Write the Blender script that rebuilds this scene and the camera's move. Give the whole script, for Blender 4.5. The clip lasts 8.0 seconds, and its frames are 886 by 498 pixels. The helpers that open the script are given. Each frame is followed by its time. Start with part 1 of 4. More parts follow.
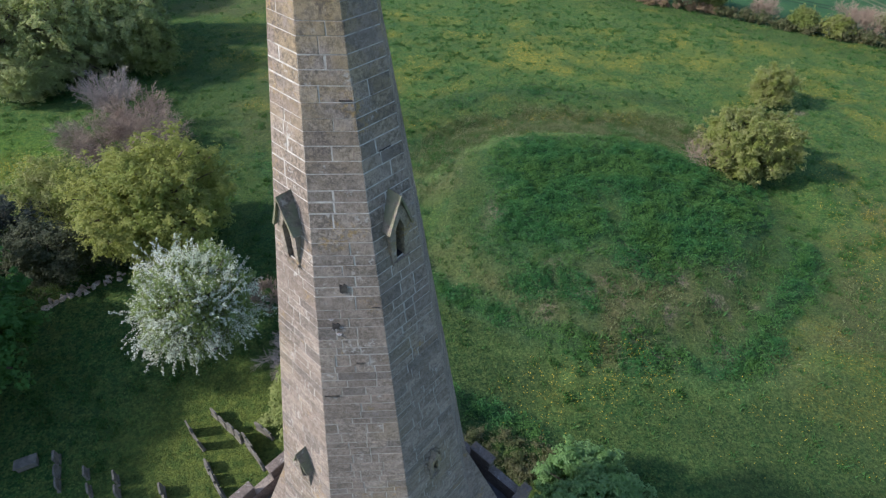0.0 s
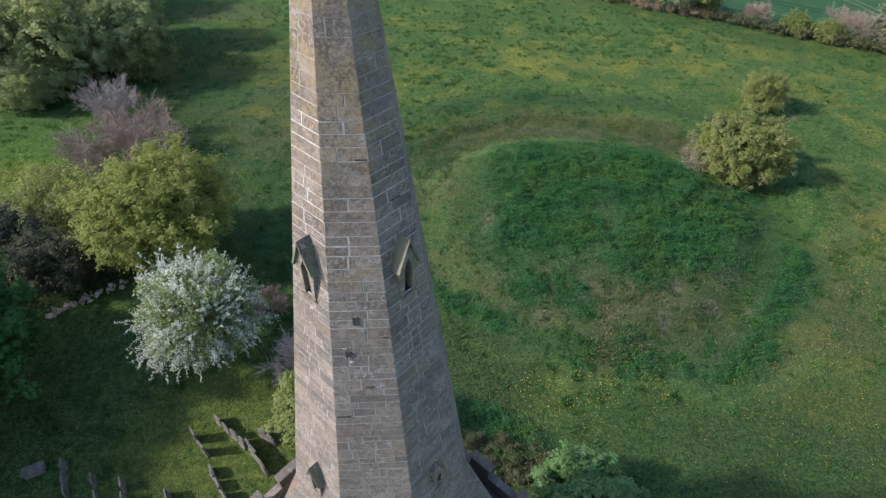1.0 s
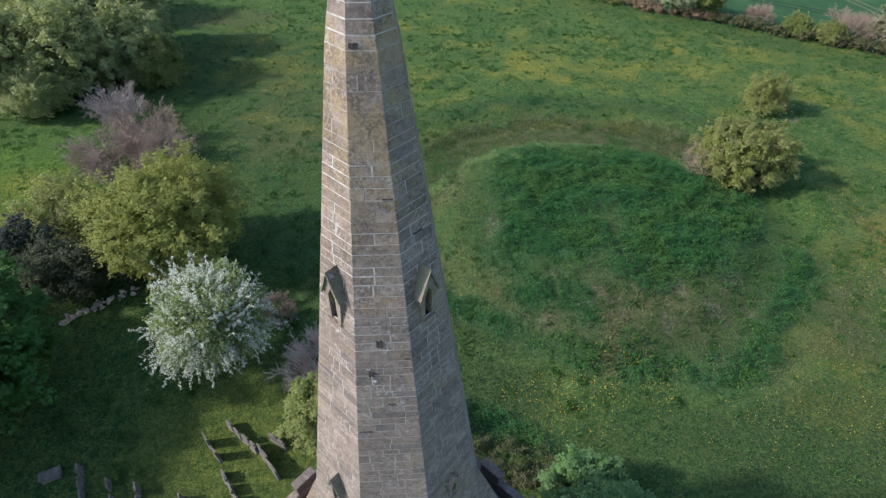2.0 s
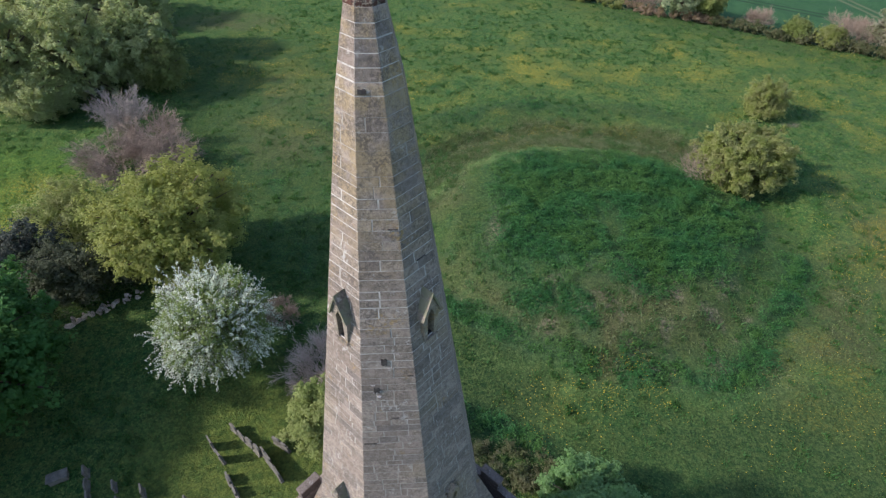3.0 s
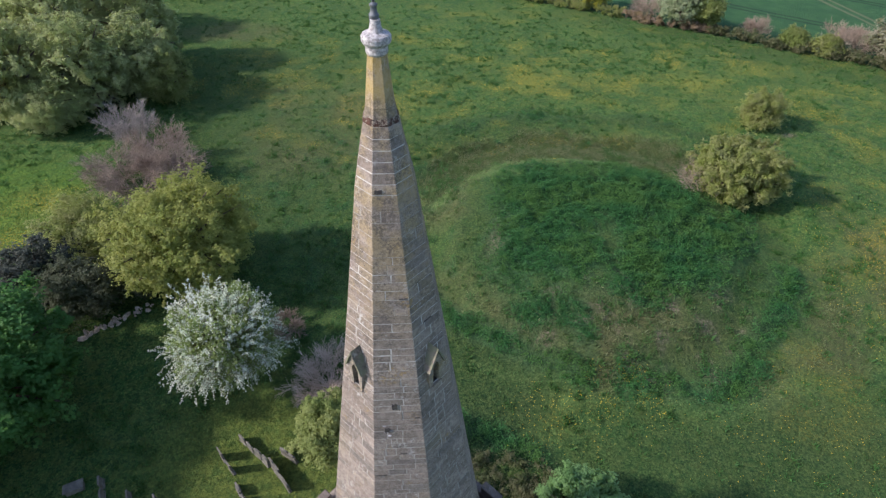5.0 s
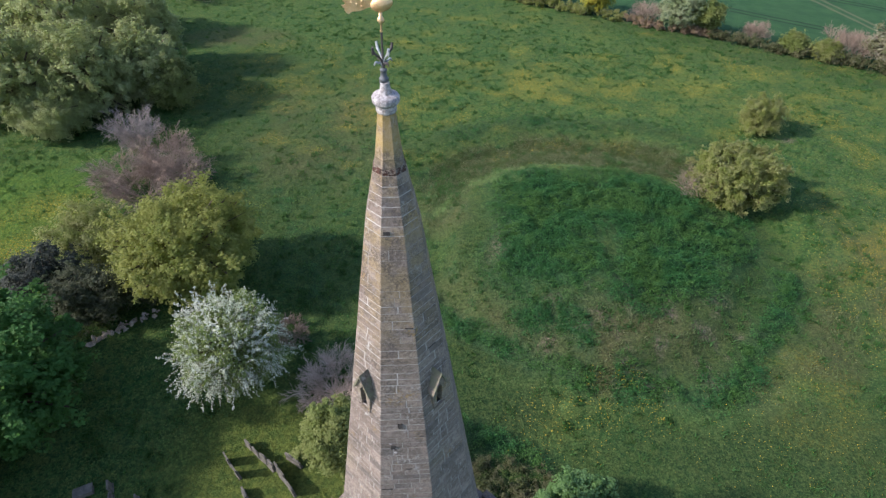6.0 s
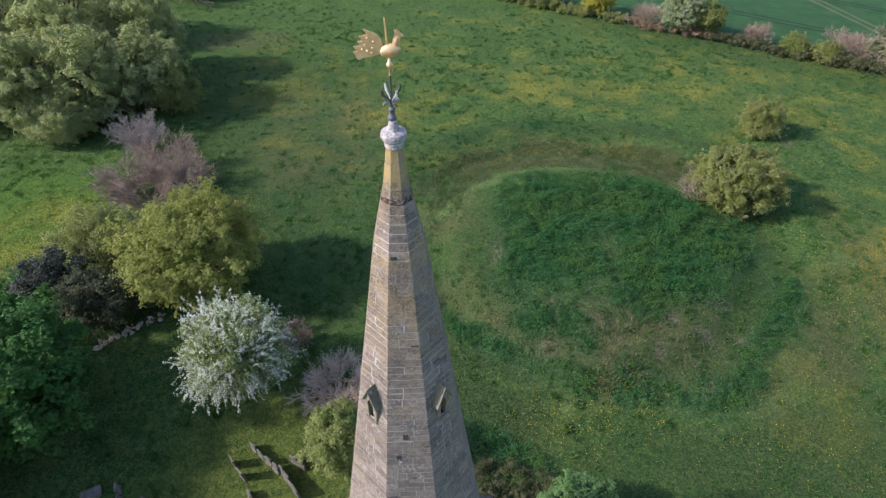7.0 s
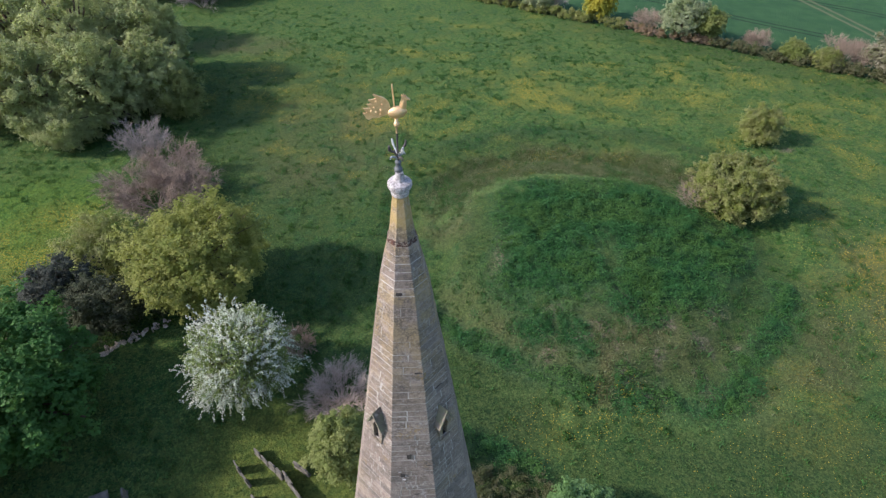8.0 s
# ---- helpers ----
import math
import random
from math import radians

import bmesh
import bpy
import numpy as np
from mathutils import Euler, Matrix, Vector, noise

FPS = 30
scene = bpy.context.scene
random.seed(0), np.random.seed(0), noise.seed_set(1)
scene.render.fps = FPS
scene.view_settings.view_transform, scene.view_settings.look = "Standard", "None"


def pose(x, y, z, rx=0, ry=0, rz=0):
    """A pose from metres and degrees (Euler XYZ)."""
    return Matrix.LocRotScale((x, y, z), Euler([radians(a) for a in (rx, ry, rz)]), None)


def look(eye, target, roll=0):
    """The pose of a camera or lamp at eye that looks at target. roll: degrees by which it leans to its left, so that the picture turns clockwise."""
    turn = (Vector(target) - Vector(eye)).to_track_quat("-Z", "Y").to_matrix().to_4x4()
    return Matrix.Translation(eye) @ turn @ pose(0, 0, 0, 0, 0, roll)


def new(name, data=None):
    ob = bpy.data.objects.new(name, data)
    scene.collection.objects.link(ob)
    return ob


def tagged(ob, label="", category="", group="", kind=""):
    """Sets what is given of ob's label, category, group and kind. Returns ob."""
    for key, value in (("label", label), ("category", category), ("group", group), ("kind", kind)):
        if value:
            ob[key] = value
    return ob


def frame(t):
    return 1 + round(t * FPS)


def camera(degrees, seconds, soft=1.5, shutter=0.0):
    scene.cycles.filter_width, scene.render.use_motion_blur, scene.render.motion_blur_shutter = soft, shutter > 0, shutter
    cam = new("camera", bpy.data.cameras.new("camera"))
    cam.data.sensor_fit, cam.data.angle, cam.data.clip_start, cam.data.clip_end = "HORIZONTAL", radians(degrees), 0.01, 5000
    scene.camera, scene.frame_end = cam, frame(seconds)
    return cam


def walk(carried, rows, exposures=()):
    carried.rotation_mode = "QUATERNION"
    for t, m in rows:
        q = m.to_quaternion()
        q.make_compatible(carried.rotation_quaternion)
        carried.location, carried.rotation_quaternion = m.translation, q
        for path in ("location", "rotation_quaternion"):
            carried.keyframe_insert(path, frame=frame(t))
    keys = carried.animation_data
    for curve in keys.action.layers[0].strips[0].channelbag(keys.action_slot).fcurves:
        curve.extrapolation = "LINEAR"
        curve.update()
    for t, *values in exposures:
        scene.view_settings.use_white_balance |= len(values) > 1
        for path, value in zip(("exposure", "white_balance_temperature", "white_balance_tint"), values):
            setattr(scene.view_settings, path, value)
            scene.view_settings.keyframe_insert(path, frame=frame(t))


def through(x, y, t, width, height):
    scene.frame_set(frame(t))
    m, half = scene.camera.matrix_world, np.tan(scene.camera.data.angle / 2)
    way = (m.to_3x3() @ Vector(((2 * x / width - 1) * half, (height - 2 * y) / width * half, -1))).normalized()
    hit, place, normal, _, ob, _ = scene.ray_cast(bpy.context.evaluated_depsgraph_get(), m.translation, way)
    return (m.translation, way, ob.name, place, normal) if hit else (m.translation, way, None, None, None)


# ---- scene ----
# ---------------------------------------------------------------- camera
cam = camera(79.8, 8.0, soft=1.35)
PATH = [
    (0, (0.349, 1.467, 31.763), (0.427, 2.926, 30.397), 2.6),
    (0.5, (0.27, 1.416, 32.232), (0.353, 2.874, 30.866), 2.5),
    (1, (0.188, 1.339, 32.712), (0.279, 2.796, 31.345), 2.7),
    (1.5, (-0.019, 1.303, 33.105), (0.065, 2.76, 31.738), 2.2),
    (3, (-0.144, 1.209, 34.087), (-0.066, 2.665, 32.718), 2.2),
    (3.5, (-0.149, 1.205, 34.47), (-0.069, 2.662, 33.103), 2.2),
    (4, (-0.171, 1.187, 34.865), (-0.092, 2.643, 33.497), 2.2),
    (4.5, (-0.206, 1.164, 35.331), (-0.129, 2.62, 33.962), 2.1),
    (6, (-0.31, 1.101, 36.708), (-0.241, 2.556, 35.337), 1.9),
    (6.5, (-0.327, 1.089, 37.094), (-0.261, 2.544, 35.723), 1.8),
    (7, (-0.375, 1.057, 37.356), (-0.312, 2.51, 35.983), 1.7),
    (7.5, (-0.399, 1.056, 37.825), (-0.337, 2.51, 36.452), 1.7),
    (8, (-0.418, 1.073, 38.289), (-0.359, 2.526, 36.917), 1.7),
]
walk(cam, [(t, look(eye, target, roll)) for t, eye, target, roll in PATH], exposures=[(0.0, 0.64, 5980, 12.0), (8.0, 0.66, 6120, 16.5)])

# ---------------------------------------------------------------- light
SUN_AZ, SUN_EL = 262.5, 33.0
world = bpy.data.worlds.new("evening_sky")
scene.world = world
world.use_nodes = True
wn = world.node_tree
sky = wn.nodes.new("ShaderNodeTexSky")
sky.sky_type, sky.sun_disc = "NISHITA", False
sky.sun_elevation, sky.sun_rotation = radians(SUN_EL), radians(SUN_AZ)
sky.dust_density, sky.air_density = 1.4, 1.0
wn.links.new(sky.outputs[0], wn.nodes["Background"].inputs[0])
wn.nodes["Background"].inputs[1].default_value = 0.15
sun_data = bpy.data.lights.new("sun", "SUN")
sun_data.energy, sun_data.angle, sun_data.color = 3.4, radians(3.0), (1.0, 0.92, 0.80)
sun = new("sun", sun_data)
sun_way = Vector((math.sin(radians(SUN_AZ)) * math.cos(radians(SUN_EL)), math.cos(radians(SUN_AZ)) * math.cos(radians(SUN_EL)), math.sin(radians(SUN_EL))))
sun.matrix_world = look(sun_way * 120, (0, 0, 0))

# ---------------------------------------------------------------- small helpers


def mesh_of(name, verts, faces, mat=None, smooth=False):
    """A mesh from arrays of corners and of faces that all have the same number of corners."""
    verts, faces = np.asarray(verts, np.float32), np.asarray(faces, np.int32)
    me = bpy.data.meshes.new(name)
    n = faces.shape[1]
    me.vertices.add(len(verts))
    me.vertices.foreach_set("co", verts.ravel())
    me.loops.add(faces.size)
    me.loops.foreach_set("vertex_index", faces.ravel())
    me.polygons.add(len(faces))
    me.polygons.foreach_set("loop_start", np.arange(0, faces.size, n, dtype=np.int32))
    me.polygons.foreach_set("use_smooth", np.full(len(faces), smooth, bool))
    me.update(calc_edges=True)
    if mat:
        me.materials.append(mat)
    return me


def bm_mesh(name, bm, mat=None, smooth=False):
    me = bpy.data.meshes.new(name)
    bmesh.ops.recalc_face_normals(bm, faces=bm.faces)
    bm.to_mesh(me)
    bm.free()
    if mat:
        me.materials.append(mat)
    if smooth:
        for p in me.polygons:
            p.use_smooth = True
    return me


def part(name, data, mat, parent, label=""):
    """One mesh object under a thing or under a part."""
    me = bm_mesh(name, data, mat) if isinstance(data, bmesh.types.BMesh) else data
    if mat and not me.materials:
        me.materials.append(mat)
    ob = new(name, me)
    ob.parent = parent
    if label:
        tagged(ob, label)
    return ob


def thing(name, at, label, category, group="", kind=""):
    ob = new(name)
    ob.location = at
    ob.empty_display_size = 0.3
    return tagged(ob, label, category, group, kind)


def add_box(bm, size, m=Matrix(), bevel=0.0):
    r = bmesh.ops.create_cube(bm, size=1.0, matrix=m @ Matrix.Diagonal((*size, 1)))
    if bevel:
        edges = list({e for v in r["verts"] for e in v.link_edges})
        bmesh.ops.bevel(bm, geom=edges, offset=bevel, segments=1, affect="EDGES")


def add_tube(bm, pts, radii, sides=6):
    """A tapered tube along points."""
    rings = []
    for i, p in enumerate(pts):
        a, b = pts[max(i - 1, 0)], pts[min(i + 1, len(pts) - 1)]
        q = (Vector(b) - Vector(a)).to_track_quat("Z", "Y")
        rings.append([bm.verts.new(Vector(p) + q @ Vector((radii[i] * math.cos(2 * math.pi * k / sides), radii[i] * math.sin(2 * math.pi * k / sides), 0))) for k in range(sides)])
    for a, b in zip(rings, rings[1:]):
        for k in range(sides):
            bm.faces.new((a[k], a[(k + 1) % sides], b[(k + 1) % sides], b[k]))
    bm.faces.new(rings[0][::-1])
    bm.faces.new(rings[-1])


def add_lathe(bm, profile, sides, at=(0, 0, 0), turn=0.0):
    rings = []
    for r, z in profile:
        rings.append([bm.verts.new((at[0] + r * math.cos(turn + 2 * math.pi * k / sides), at[1] + r * math.sin(turn + 2 * math.pi * k / sides), at[2] + z)) for k in range(sides)])
    for a, b in zip(rings, rings[1:]):
        for k in range(sides):
            bm.faces.new((a[k], a[(k + 1) % sides], b[(k + 1) % sides], b[k]))
    bm.faces.new(rings[0][::-1])
    bm.faces.new(rings[-1])


def lattice(x, y, seed):
    """Smooth value noise between 0 and 1 on the plane."""
    xi, yi = np.floor(x).astype(np.int64), np.floor(y).astype(np.int64)
    fx, fy = x - xi, y - yi
    fx, fy = fx * fx * (3 - 2 * fx), fy * fy * (3 - 2 * fy)

    def h(a, b):
        n = (a * 374761393 + b * 668265263 + seed * 982451653) & 0x7FFFFFFF
        n = ((n ^ (n >> 13)) * 1274126177) & 0x7FFFFFFF
        return ((n ^ (n >> 16)) & 0xFFFF) / 65535.0
    return (h(xi, yi) * (1 - fx) + h(xi + 1, yi) * fx) * (1 - fy) + (h(xi, yi + 1) * (1 - fx) + h(xi + 1, yi + 1) * fx) * fy


def fractal(x, y, size, seed, octaves=4):
    x, y = np.asarray(x, float), np.asarray(y, float)
    total, weight, amp = np.zeros_like(x), 0.0, 1.0
    for o in range(octaves):
        total += amp * lattice(x / size * 2 ** o, y / size * 2 ** o, seed + o)
        weight += amp
        amp *= 0.55
    return total / weight


# ---------------------------------------------------------------- materials
class Nodes:
    def __init__(self, name):
        self.mat = bpy.data.materials.new(name)
        self.mat.use_nodes = True
        self.t = self.mat.node_tree
        self.p = self.t.nodes["Principled BSDF"]
        self.out = self.t.nodes["Material Output"]
        self.co = self.t.nodes.new("ShaderNodeTexCoord").outputs["Object"]
        self.world = self.t.nodes.new("ShaderNodeNewGeometry").outputs["Position"]

    def link(self, a, b):
        self.t.links.new(a, b)

    def set(self, sock, v):
        if isinstance(v, bpy.types.NodeSocket):
            self.link(v, sock)
        else:
            sock.default_value = v

    def noise(self, scale, detail=4.0, rough=0.55, co=None, distort=0.0):
        n = self.t.nodes.new("ShaderNodeTexNoise")
        n.inputs["Scale"].default_value, n.inputs["Detail"].default_value = scale, detail
        n.inputs["Roughness"].default_value, n.inputs["Distortion"].default_value = rough, distort
        self.link(co or self.world, n.inputs["Vector"])
        return n.outputs["Fac"]

    def ramp(self, fac, lo, hi, a=0.0, b=1.0):
        n = self.t.nodes.new("ShaderNodeMapRange")
        n.interpolation_type = "SMOOTHSTEP"
        self.set(n.inputs["Value"], fac)
        n.inputs["From Min"].default_value, n.inputs["From Max"].default_value = lo, hi
        n.inputs["To Min"].default_value, n.inputs["To Max"].default_value = a, b
        return n.outputs["Result"]

    def mix(self, fac, a, b, blend="MIX"):
        n = self.t.nodes.new("ShaderNodeMix")
        n.data_type, n.blend_type = "RGBA", blend
        self.set(n.inputs[0], fac)
        for s, v in ((n.inputs[6], a), (n.inputs[7], b)):
            self.set(s, (*v, 1.0) if isinstance(v, tuple) and len(v) == 3 else v)
        return n.outputs[2]

    def math(self, op, a, b):
        n = self.t.nodes.new("ShaderNodeMath")
        n.operation = op
        self.set(n.inputs[0], a)
        self.set(n.inputs[1], b)
        return n.outputs[0]

    def attr(self, name):
        n = self.t.nodes.new("ShaderNodeAttribute")
        n.attribute_name = name
        return n.outputs["Fac"]

    def rand_object(self):
        return self.t.nodes.new("ShaderNodeObjectInfo").outputs["Random"]

    def rand_island(self):
        return self.t.nodes.new("ShaderNodeNewGeometry").outputs["Random Per Island"]

    def bump(self, height, strength, distance):
        n = self.t.nodes.new("ShaderNodeBump")
        n.inputs["Strength"].default_value, n.inputs["Distance"].default_value = strength, distance
        self.link(height, n.inputs["Height"])
        self.link(n.outputs[0], self.p.inputs["Normal"])

    def finish(self, colour, rough=0.9, metal=0.0, spec=0.3):
        self.set(self.p.inputs["Base Color"], (*colour, 1.0) if isinstance(colour, tuple) and len(colour) == 3 else colour)
        self.set(self.p.inputs["Roughness"], rough)
        self.p.inputs["Metallic"].default_value = metal
        self.p.inputs["Specular IOR Level"].default_value = spec
        return self.mat


def stone_material(name, joined, light=1.0, moss=0.0, ochre=0.0):
    """Weathered buff-grey limestone, each block with a tone of its own, with lichen."""
    n = Nodes(name)
    r = n.rand_island() if joined else n.rand_object()
    tone = n.mix(r, (0.252 * light, 0.203 * light, 0.176 * light), (0.365 * light, 0.306 * light, 0.265 * light))
    r2 = n.math("FRACT", n.math("MULTIPLY", r, 7.31), 0.0)
    tone = n.mix(n.ramp(r2, 0.66, 1.0, 0, 0.6), tone, (0.150 * light, 0.135 * light, 0.135 * light))
    grain = n.noise(9.0, 6.0, 0.65)
    tone = n.mix(n.ramp(grain, 0.42, 0.62, 0.0, 0.5), tone, (0.125 * light, 0.102 * light, 0.085 * light))
    large = n.noise(0.55, 3.0)
    tone = n.mix(n.ramp(large, 0.5, 0.72, 0, 0.5), tone, (0.30 * light, 0.245 * light, 0.16 * light))
    yellow = n.math("MULTIPLY", n.ramp(n.noise(1.3, 5.0, 0.6), 0.57, 0.70), n.ramp(n.noise(16.0, 3.0), 0.42, 0.6))
    tone = n.mix(n.math("MULTIPLY", yellow, 0.6), tone, (0.38, 0.24, 0.06))
    sep = n.t.nodes.new("ShaderNodeSeparateXYZ")
    n.link(n.world, sep.inputs[0])
    high = n.math("MULTIPLY", n.ramp(sep.outputs[2], 26.5, 30.5), n.ramp(n.noise(2.2, 5.0, 0.65), 0.40, 0.60))
    tone = n.mix(n.math("MULTIPLY", high, 0.62), tone, (0.35 * light, 0.262 * light, 0.130 * light))
    stain = n.math("MULTIPLY", n.ramp(n.noise(1.7, 6.0, 0.7), 0.42, 0.58), n.ramp(n.noise(20.0, 4.0, 0.75), 0.42, 0.58))
    tone = n.mix(n.math("MULTIPLY", stain, n.ramp(sep.outputs[2], 24.0, 27.5, 0.55, 0.7)), tone, (0.085, 0.072, 0.064))
    speck = n.ramp(n.noise(46.0, 4.0, 0.75), 0.50, 0.60)
    tone = n.mix(n.math("MULTIPLY", speck, n.ramp(n.noise(2.6, 4.0, 0.6), 0.40, 0.60, 0.1, 0.6)), tone, (0.090, 0.074, 0.062))
    dust = n.ramp(n.noise(30.0, 4.0, 0.75), 0.60, 0.70, 0.0, 0.5)
    tone = n.mix(dust, tone, (0.42 * light, 0.37 * light, 0.32 * light))
    pits = n.ramp(n.noise(19.0, 5.0, 0.8), 0.53, 0.66)
    tone = n.mix(n.math("MULTIPLY", pits, 0.5), tone, (0.085, 0.070, 0.058))
    pale = n.math("MULTIPLY", n.ramp(n.noise(3.2, 4.0), 0.58, 0.68), n.ramp(n.noise(15.0, 3.0), 0.5, 0.60))
    tone = n.mix(n.math("MULTIPLY", pale, 0.6), tone, (0.46, 0.44, 0.42))
    if ochre:
        crust = n.math("MULTIPLY", n.ramp(sep.outputs[2], 31.85, 32.35), n.ramp(n.noise(5.0, 4.0), 0.28, 0.5))
        tone = n.mix(n.math("MULTIPLY", crust, ochre), tone, (0.40, 0.28, 0.075))
    if moss:
        tone = n.mix(n.ramp(n.noise(6.0, 4.0), 0.3, 0.6, 0, moss), tone, (0.185, 0.195, 0.120))
    n.bump(n.math("ADD", n.noise(22.0, 6.0, 0.7), n.math("MULTIPLY", n.noise(7.0, 3.0), 0.8)), 0.8, 0.016)
    return n.finish(tone, 0.92)


def plain_material(name, a, b, scale, rough=0.85, metal=0.0, bump=0.2, spec=0.3):
    n = Nodes(name)
    col = n.mix(n.ramp(n.noise(scale, 5.0, 0.6), 0.3, 0.7), a, b)
    col = n.mix(n.ramp(n.noise(scale * 7, 4.0, 0.6), 0.4, 0.8, 0, 0.5), col, tuple(0.6 * c for c in a))
    n.bump(n.noise(scale * 5, 5.0, 0.6), bump, 0.01)
    return n.finish(col, rough, metal, spec)


def leaf_material(name, a, b, c, through=0.35, rough=0.6, patch=0.4):
    """Leaves: three greens mixed leaf by leaf and bough by bough, letting some light through."""
    n = Nodes(name)
    r = n.rand_island()
    col = n.mix(r, a, b)
    col = n.mix(n.ramp(n.noise(patch, 3.0), 0.42, 0.62), col, c)
    col = n.mix(n.ramp(n.math("FRACT", n.math("MULTIPLY", r, 13.7), 0.0), 0.8, 1.0, 0, 0.6), col, tuple(min(1.0, 1.5 * v) for v in c))
    n.finish(col, rough, 0.0, 0.25)
    tr = n.t.nodes.new("ShaderNodeBsdfTranslucent")
    n.link(n.mix(0.12, col, (0.45, 0.55, 0.12), "MIX"), tr.inputs["Color"])
    mx = n.t.nodes.new("ShaderNodeMixShader")
    mx.inputs[0].default_value = through
    n.link(n.p.outputs[0], mx.inputs[1])
    n.link(tr.outputs[0], mx.inputs[2])
    n.link(mx.outputs[0], n.out.inputs["Surface"])
    return n.mat


STONE = stone_material("spire_stone", False)
STONE_JOINED = stone_material("spire_stone_joined", True)
STONE_MOSS = stone_material("mossy_hood_stone", True, 0.88, 0.75)
STONE_CAP = stone_material("dormer_stone", True, 1.05, 0.15)
STONE_PARAPET = stone_material("parapet_stone", True, 0.72)
STONE_TIP = stone_material("lichened_cap_stone", True, 1.15, 0.0, 0.55)
n = Nodes("lime_mortar")
old = n.mix(n.ramp(n.noise(12.0, 4.0), 0.3, 0.7), (0.15, 0.13, 0.112), (0.30, 0.27, 0.24))
fresh = n.mix(n.ramp(n.noise(9.0, 4.0), 0.3, 0.7), (0.36, 0.335, 0.31), (0.54, 0.51, 0.48))
n.bump(n.noise(30.0, 5.0), 0.4, 0.01)
sep = n.t.nodes.new("ShaderNodeSeparateXYZ")
n.link(n.world, sep.inputs[0])
repointed = n.math("MULTIPLY", n.ramp(n.noise(2.6, 6.0, 0.75), 0.36, 0.52, 0.3, 1.0), n.ramp(sep.outputs[2], 23.0, 27.0, 0.5, 1.0))
repointed = n.math("MULTIPLY", repointed, n.math("MAXIMUM", n.ramp(sep.outputs[2], 29.2, 29.8, 1.0, 0.4), n.ramp(sep.outputs[2], 30.4, 30.8)))
MORTAR = n.finish(n.mix(repointed, old, fresh), 0.9)
LICHEN = plain_material("white_lichen_stone", (0.22, 0.20, 0.20), (0.66, 0.62, 0.63), 22.0, bump=1.0)
n = Nodes("rusty_iron_band")
rust = n.mix(n.ramp(n.noise(8.0, 4.0), 0.35, 0.65), (0.040, 0.028, 0.024), (0.105, 0.048, 0.036))
n.bump(n.noise(25.0, 6.0, 0.7), 1.0, 0.03)
RED_BAND = n.finish(n.mix(n.ramp(n.noise(12.0, 6.0, 0.75), 0.49, 0.55), rust, (0.24, 0.20, 0.165)), 0.9)
LEAD = plain_material("weathered_lead", (0.10, 0.11, 0.125), (0.17, 0.18, 0.20), 4.0, 0.55)
GILT = plain_material("weathered_gilding", (0.80, 0.50, 0.26), (0.90, 0.64, 0.38), 9.0, 0.45, 0.55, 0.1, 0.5)
IRON_PALE = plain_material("pale_painted_iron", (0.28, 0.30, 0.33), (0.60, 0.61, 0.62), 20.0, 0.5)
IRON_DARK = plain_material("dark_iron", (0.05, 0.045, 0.05), (0.12, 0.10, 0.10), 20.0, 0.6)
# near-black that stands for the shade inside openings and hollows
VOID = plain_material("shade_dark_stone", (0.035, 0.03, 0.03), (0.085, 0.075, 0.068), 14.0)
GRAVE = plain_material("grey_headstone", (0.12, 0.112, 0.095), (0.22, 0.20, 0.17), 3.0, bump=0.3)
RUBBLE = stone_material("pale_rubble", True, 1.9)
BARK = plain_material("brown_bark", (0.09, 0.065, 0.045), (0.16, 0.125, 0.095), 4.0, bump=0.6)
BARK_GREY = plain_material("grey_twigs", (0.30, 0.26, 0.235), (0.45, 0.40, 0.365), 3.0, bump=0.4)
BARK_PALE = plain_material("pale_twigs", (0.54, 0.41, 0.33), (0.74, 0.59, 0.49), 3.0, bump=0.4)
BARK_TAN = plain_material("tan_twigs", (0.26, 0.195, 0.15), (0.37, 0.285, 0.23), 0.6, bump=0.4)
BARK_PINK = plain_material("pinkish_brown_twigs", (0.26, 0.195, 0.155), (0.38, 0.295, 0.24), 0.6, bump=0.4)
L_MAPLE = leaf_material("yellow_green_leaves", (0.343, 0.371, 0.107), (0.470, 0.475, 0.157), (0.317, 0.359, 0.102), 0.65)
L_WILLOW = leaf_material("grey_green_willow_leaves", (0.472, 0.512, 0.258), (0.608, 0.632, 0.348), (0.422, 0.472, 0.219), 0.7, patch=0.25)
L_CHESTNUT = leaf_material("fresh_green_leaves", (0.061, 0.158, 0.041), (0.106, 0.233, 0.056), (0.074, 0.192, 0.045), 0.5)
L_HOLLY = leaf_material("dark_holly_leaves", (0.032, 0.042, 0.034), (0.053, 0.064, 0.048), (0.041, 0.051, 0.040), 0.2)
L_IVY = leaf_material("dull_dark_green_leaves", (0.080, 0.095, 0.056), (0.122, 0.132, 0.080), (0.092, 0.111, 0.061), 0.45)
L_LIME = leaf_material("light_green_leaves", (0.210, 0.246, 0.075), (0.289, 0.315, 0.115), (0.184, 0.228, 0.064), 0.45)
L_BLUE = leaf_material("bluish_green_leaves", (0.152, 0.270, 0.105), (0.231, 0.363, 0.154), (0.159, 0.280, 0.093), 0.5)
L_THORN = leaf_material("olive_hawthorn_leaves", (0.282, 0.309, 0.117), (0.399, 0.399, 0.182), (0.262, 0.305, 0.085), 0.6, patch=0.9)
L_HEDGE = leaf_material("brown_green_hedge_leaves", (0.12, 0.125, 0.065), (0.18, 0.17, 0.095), (0.10, 0.12, 0.05), 0.4, patch=1.2)
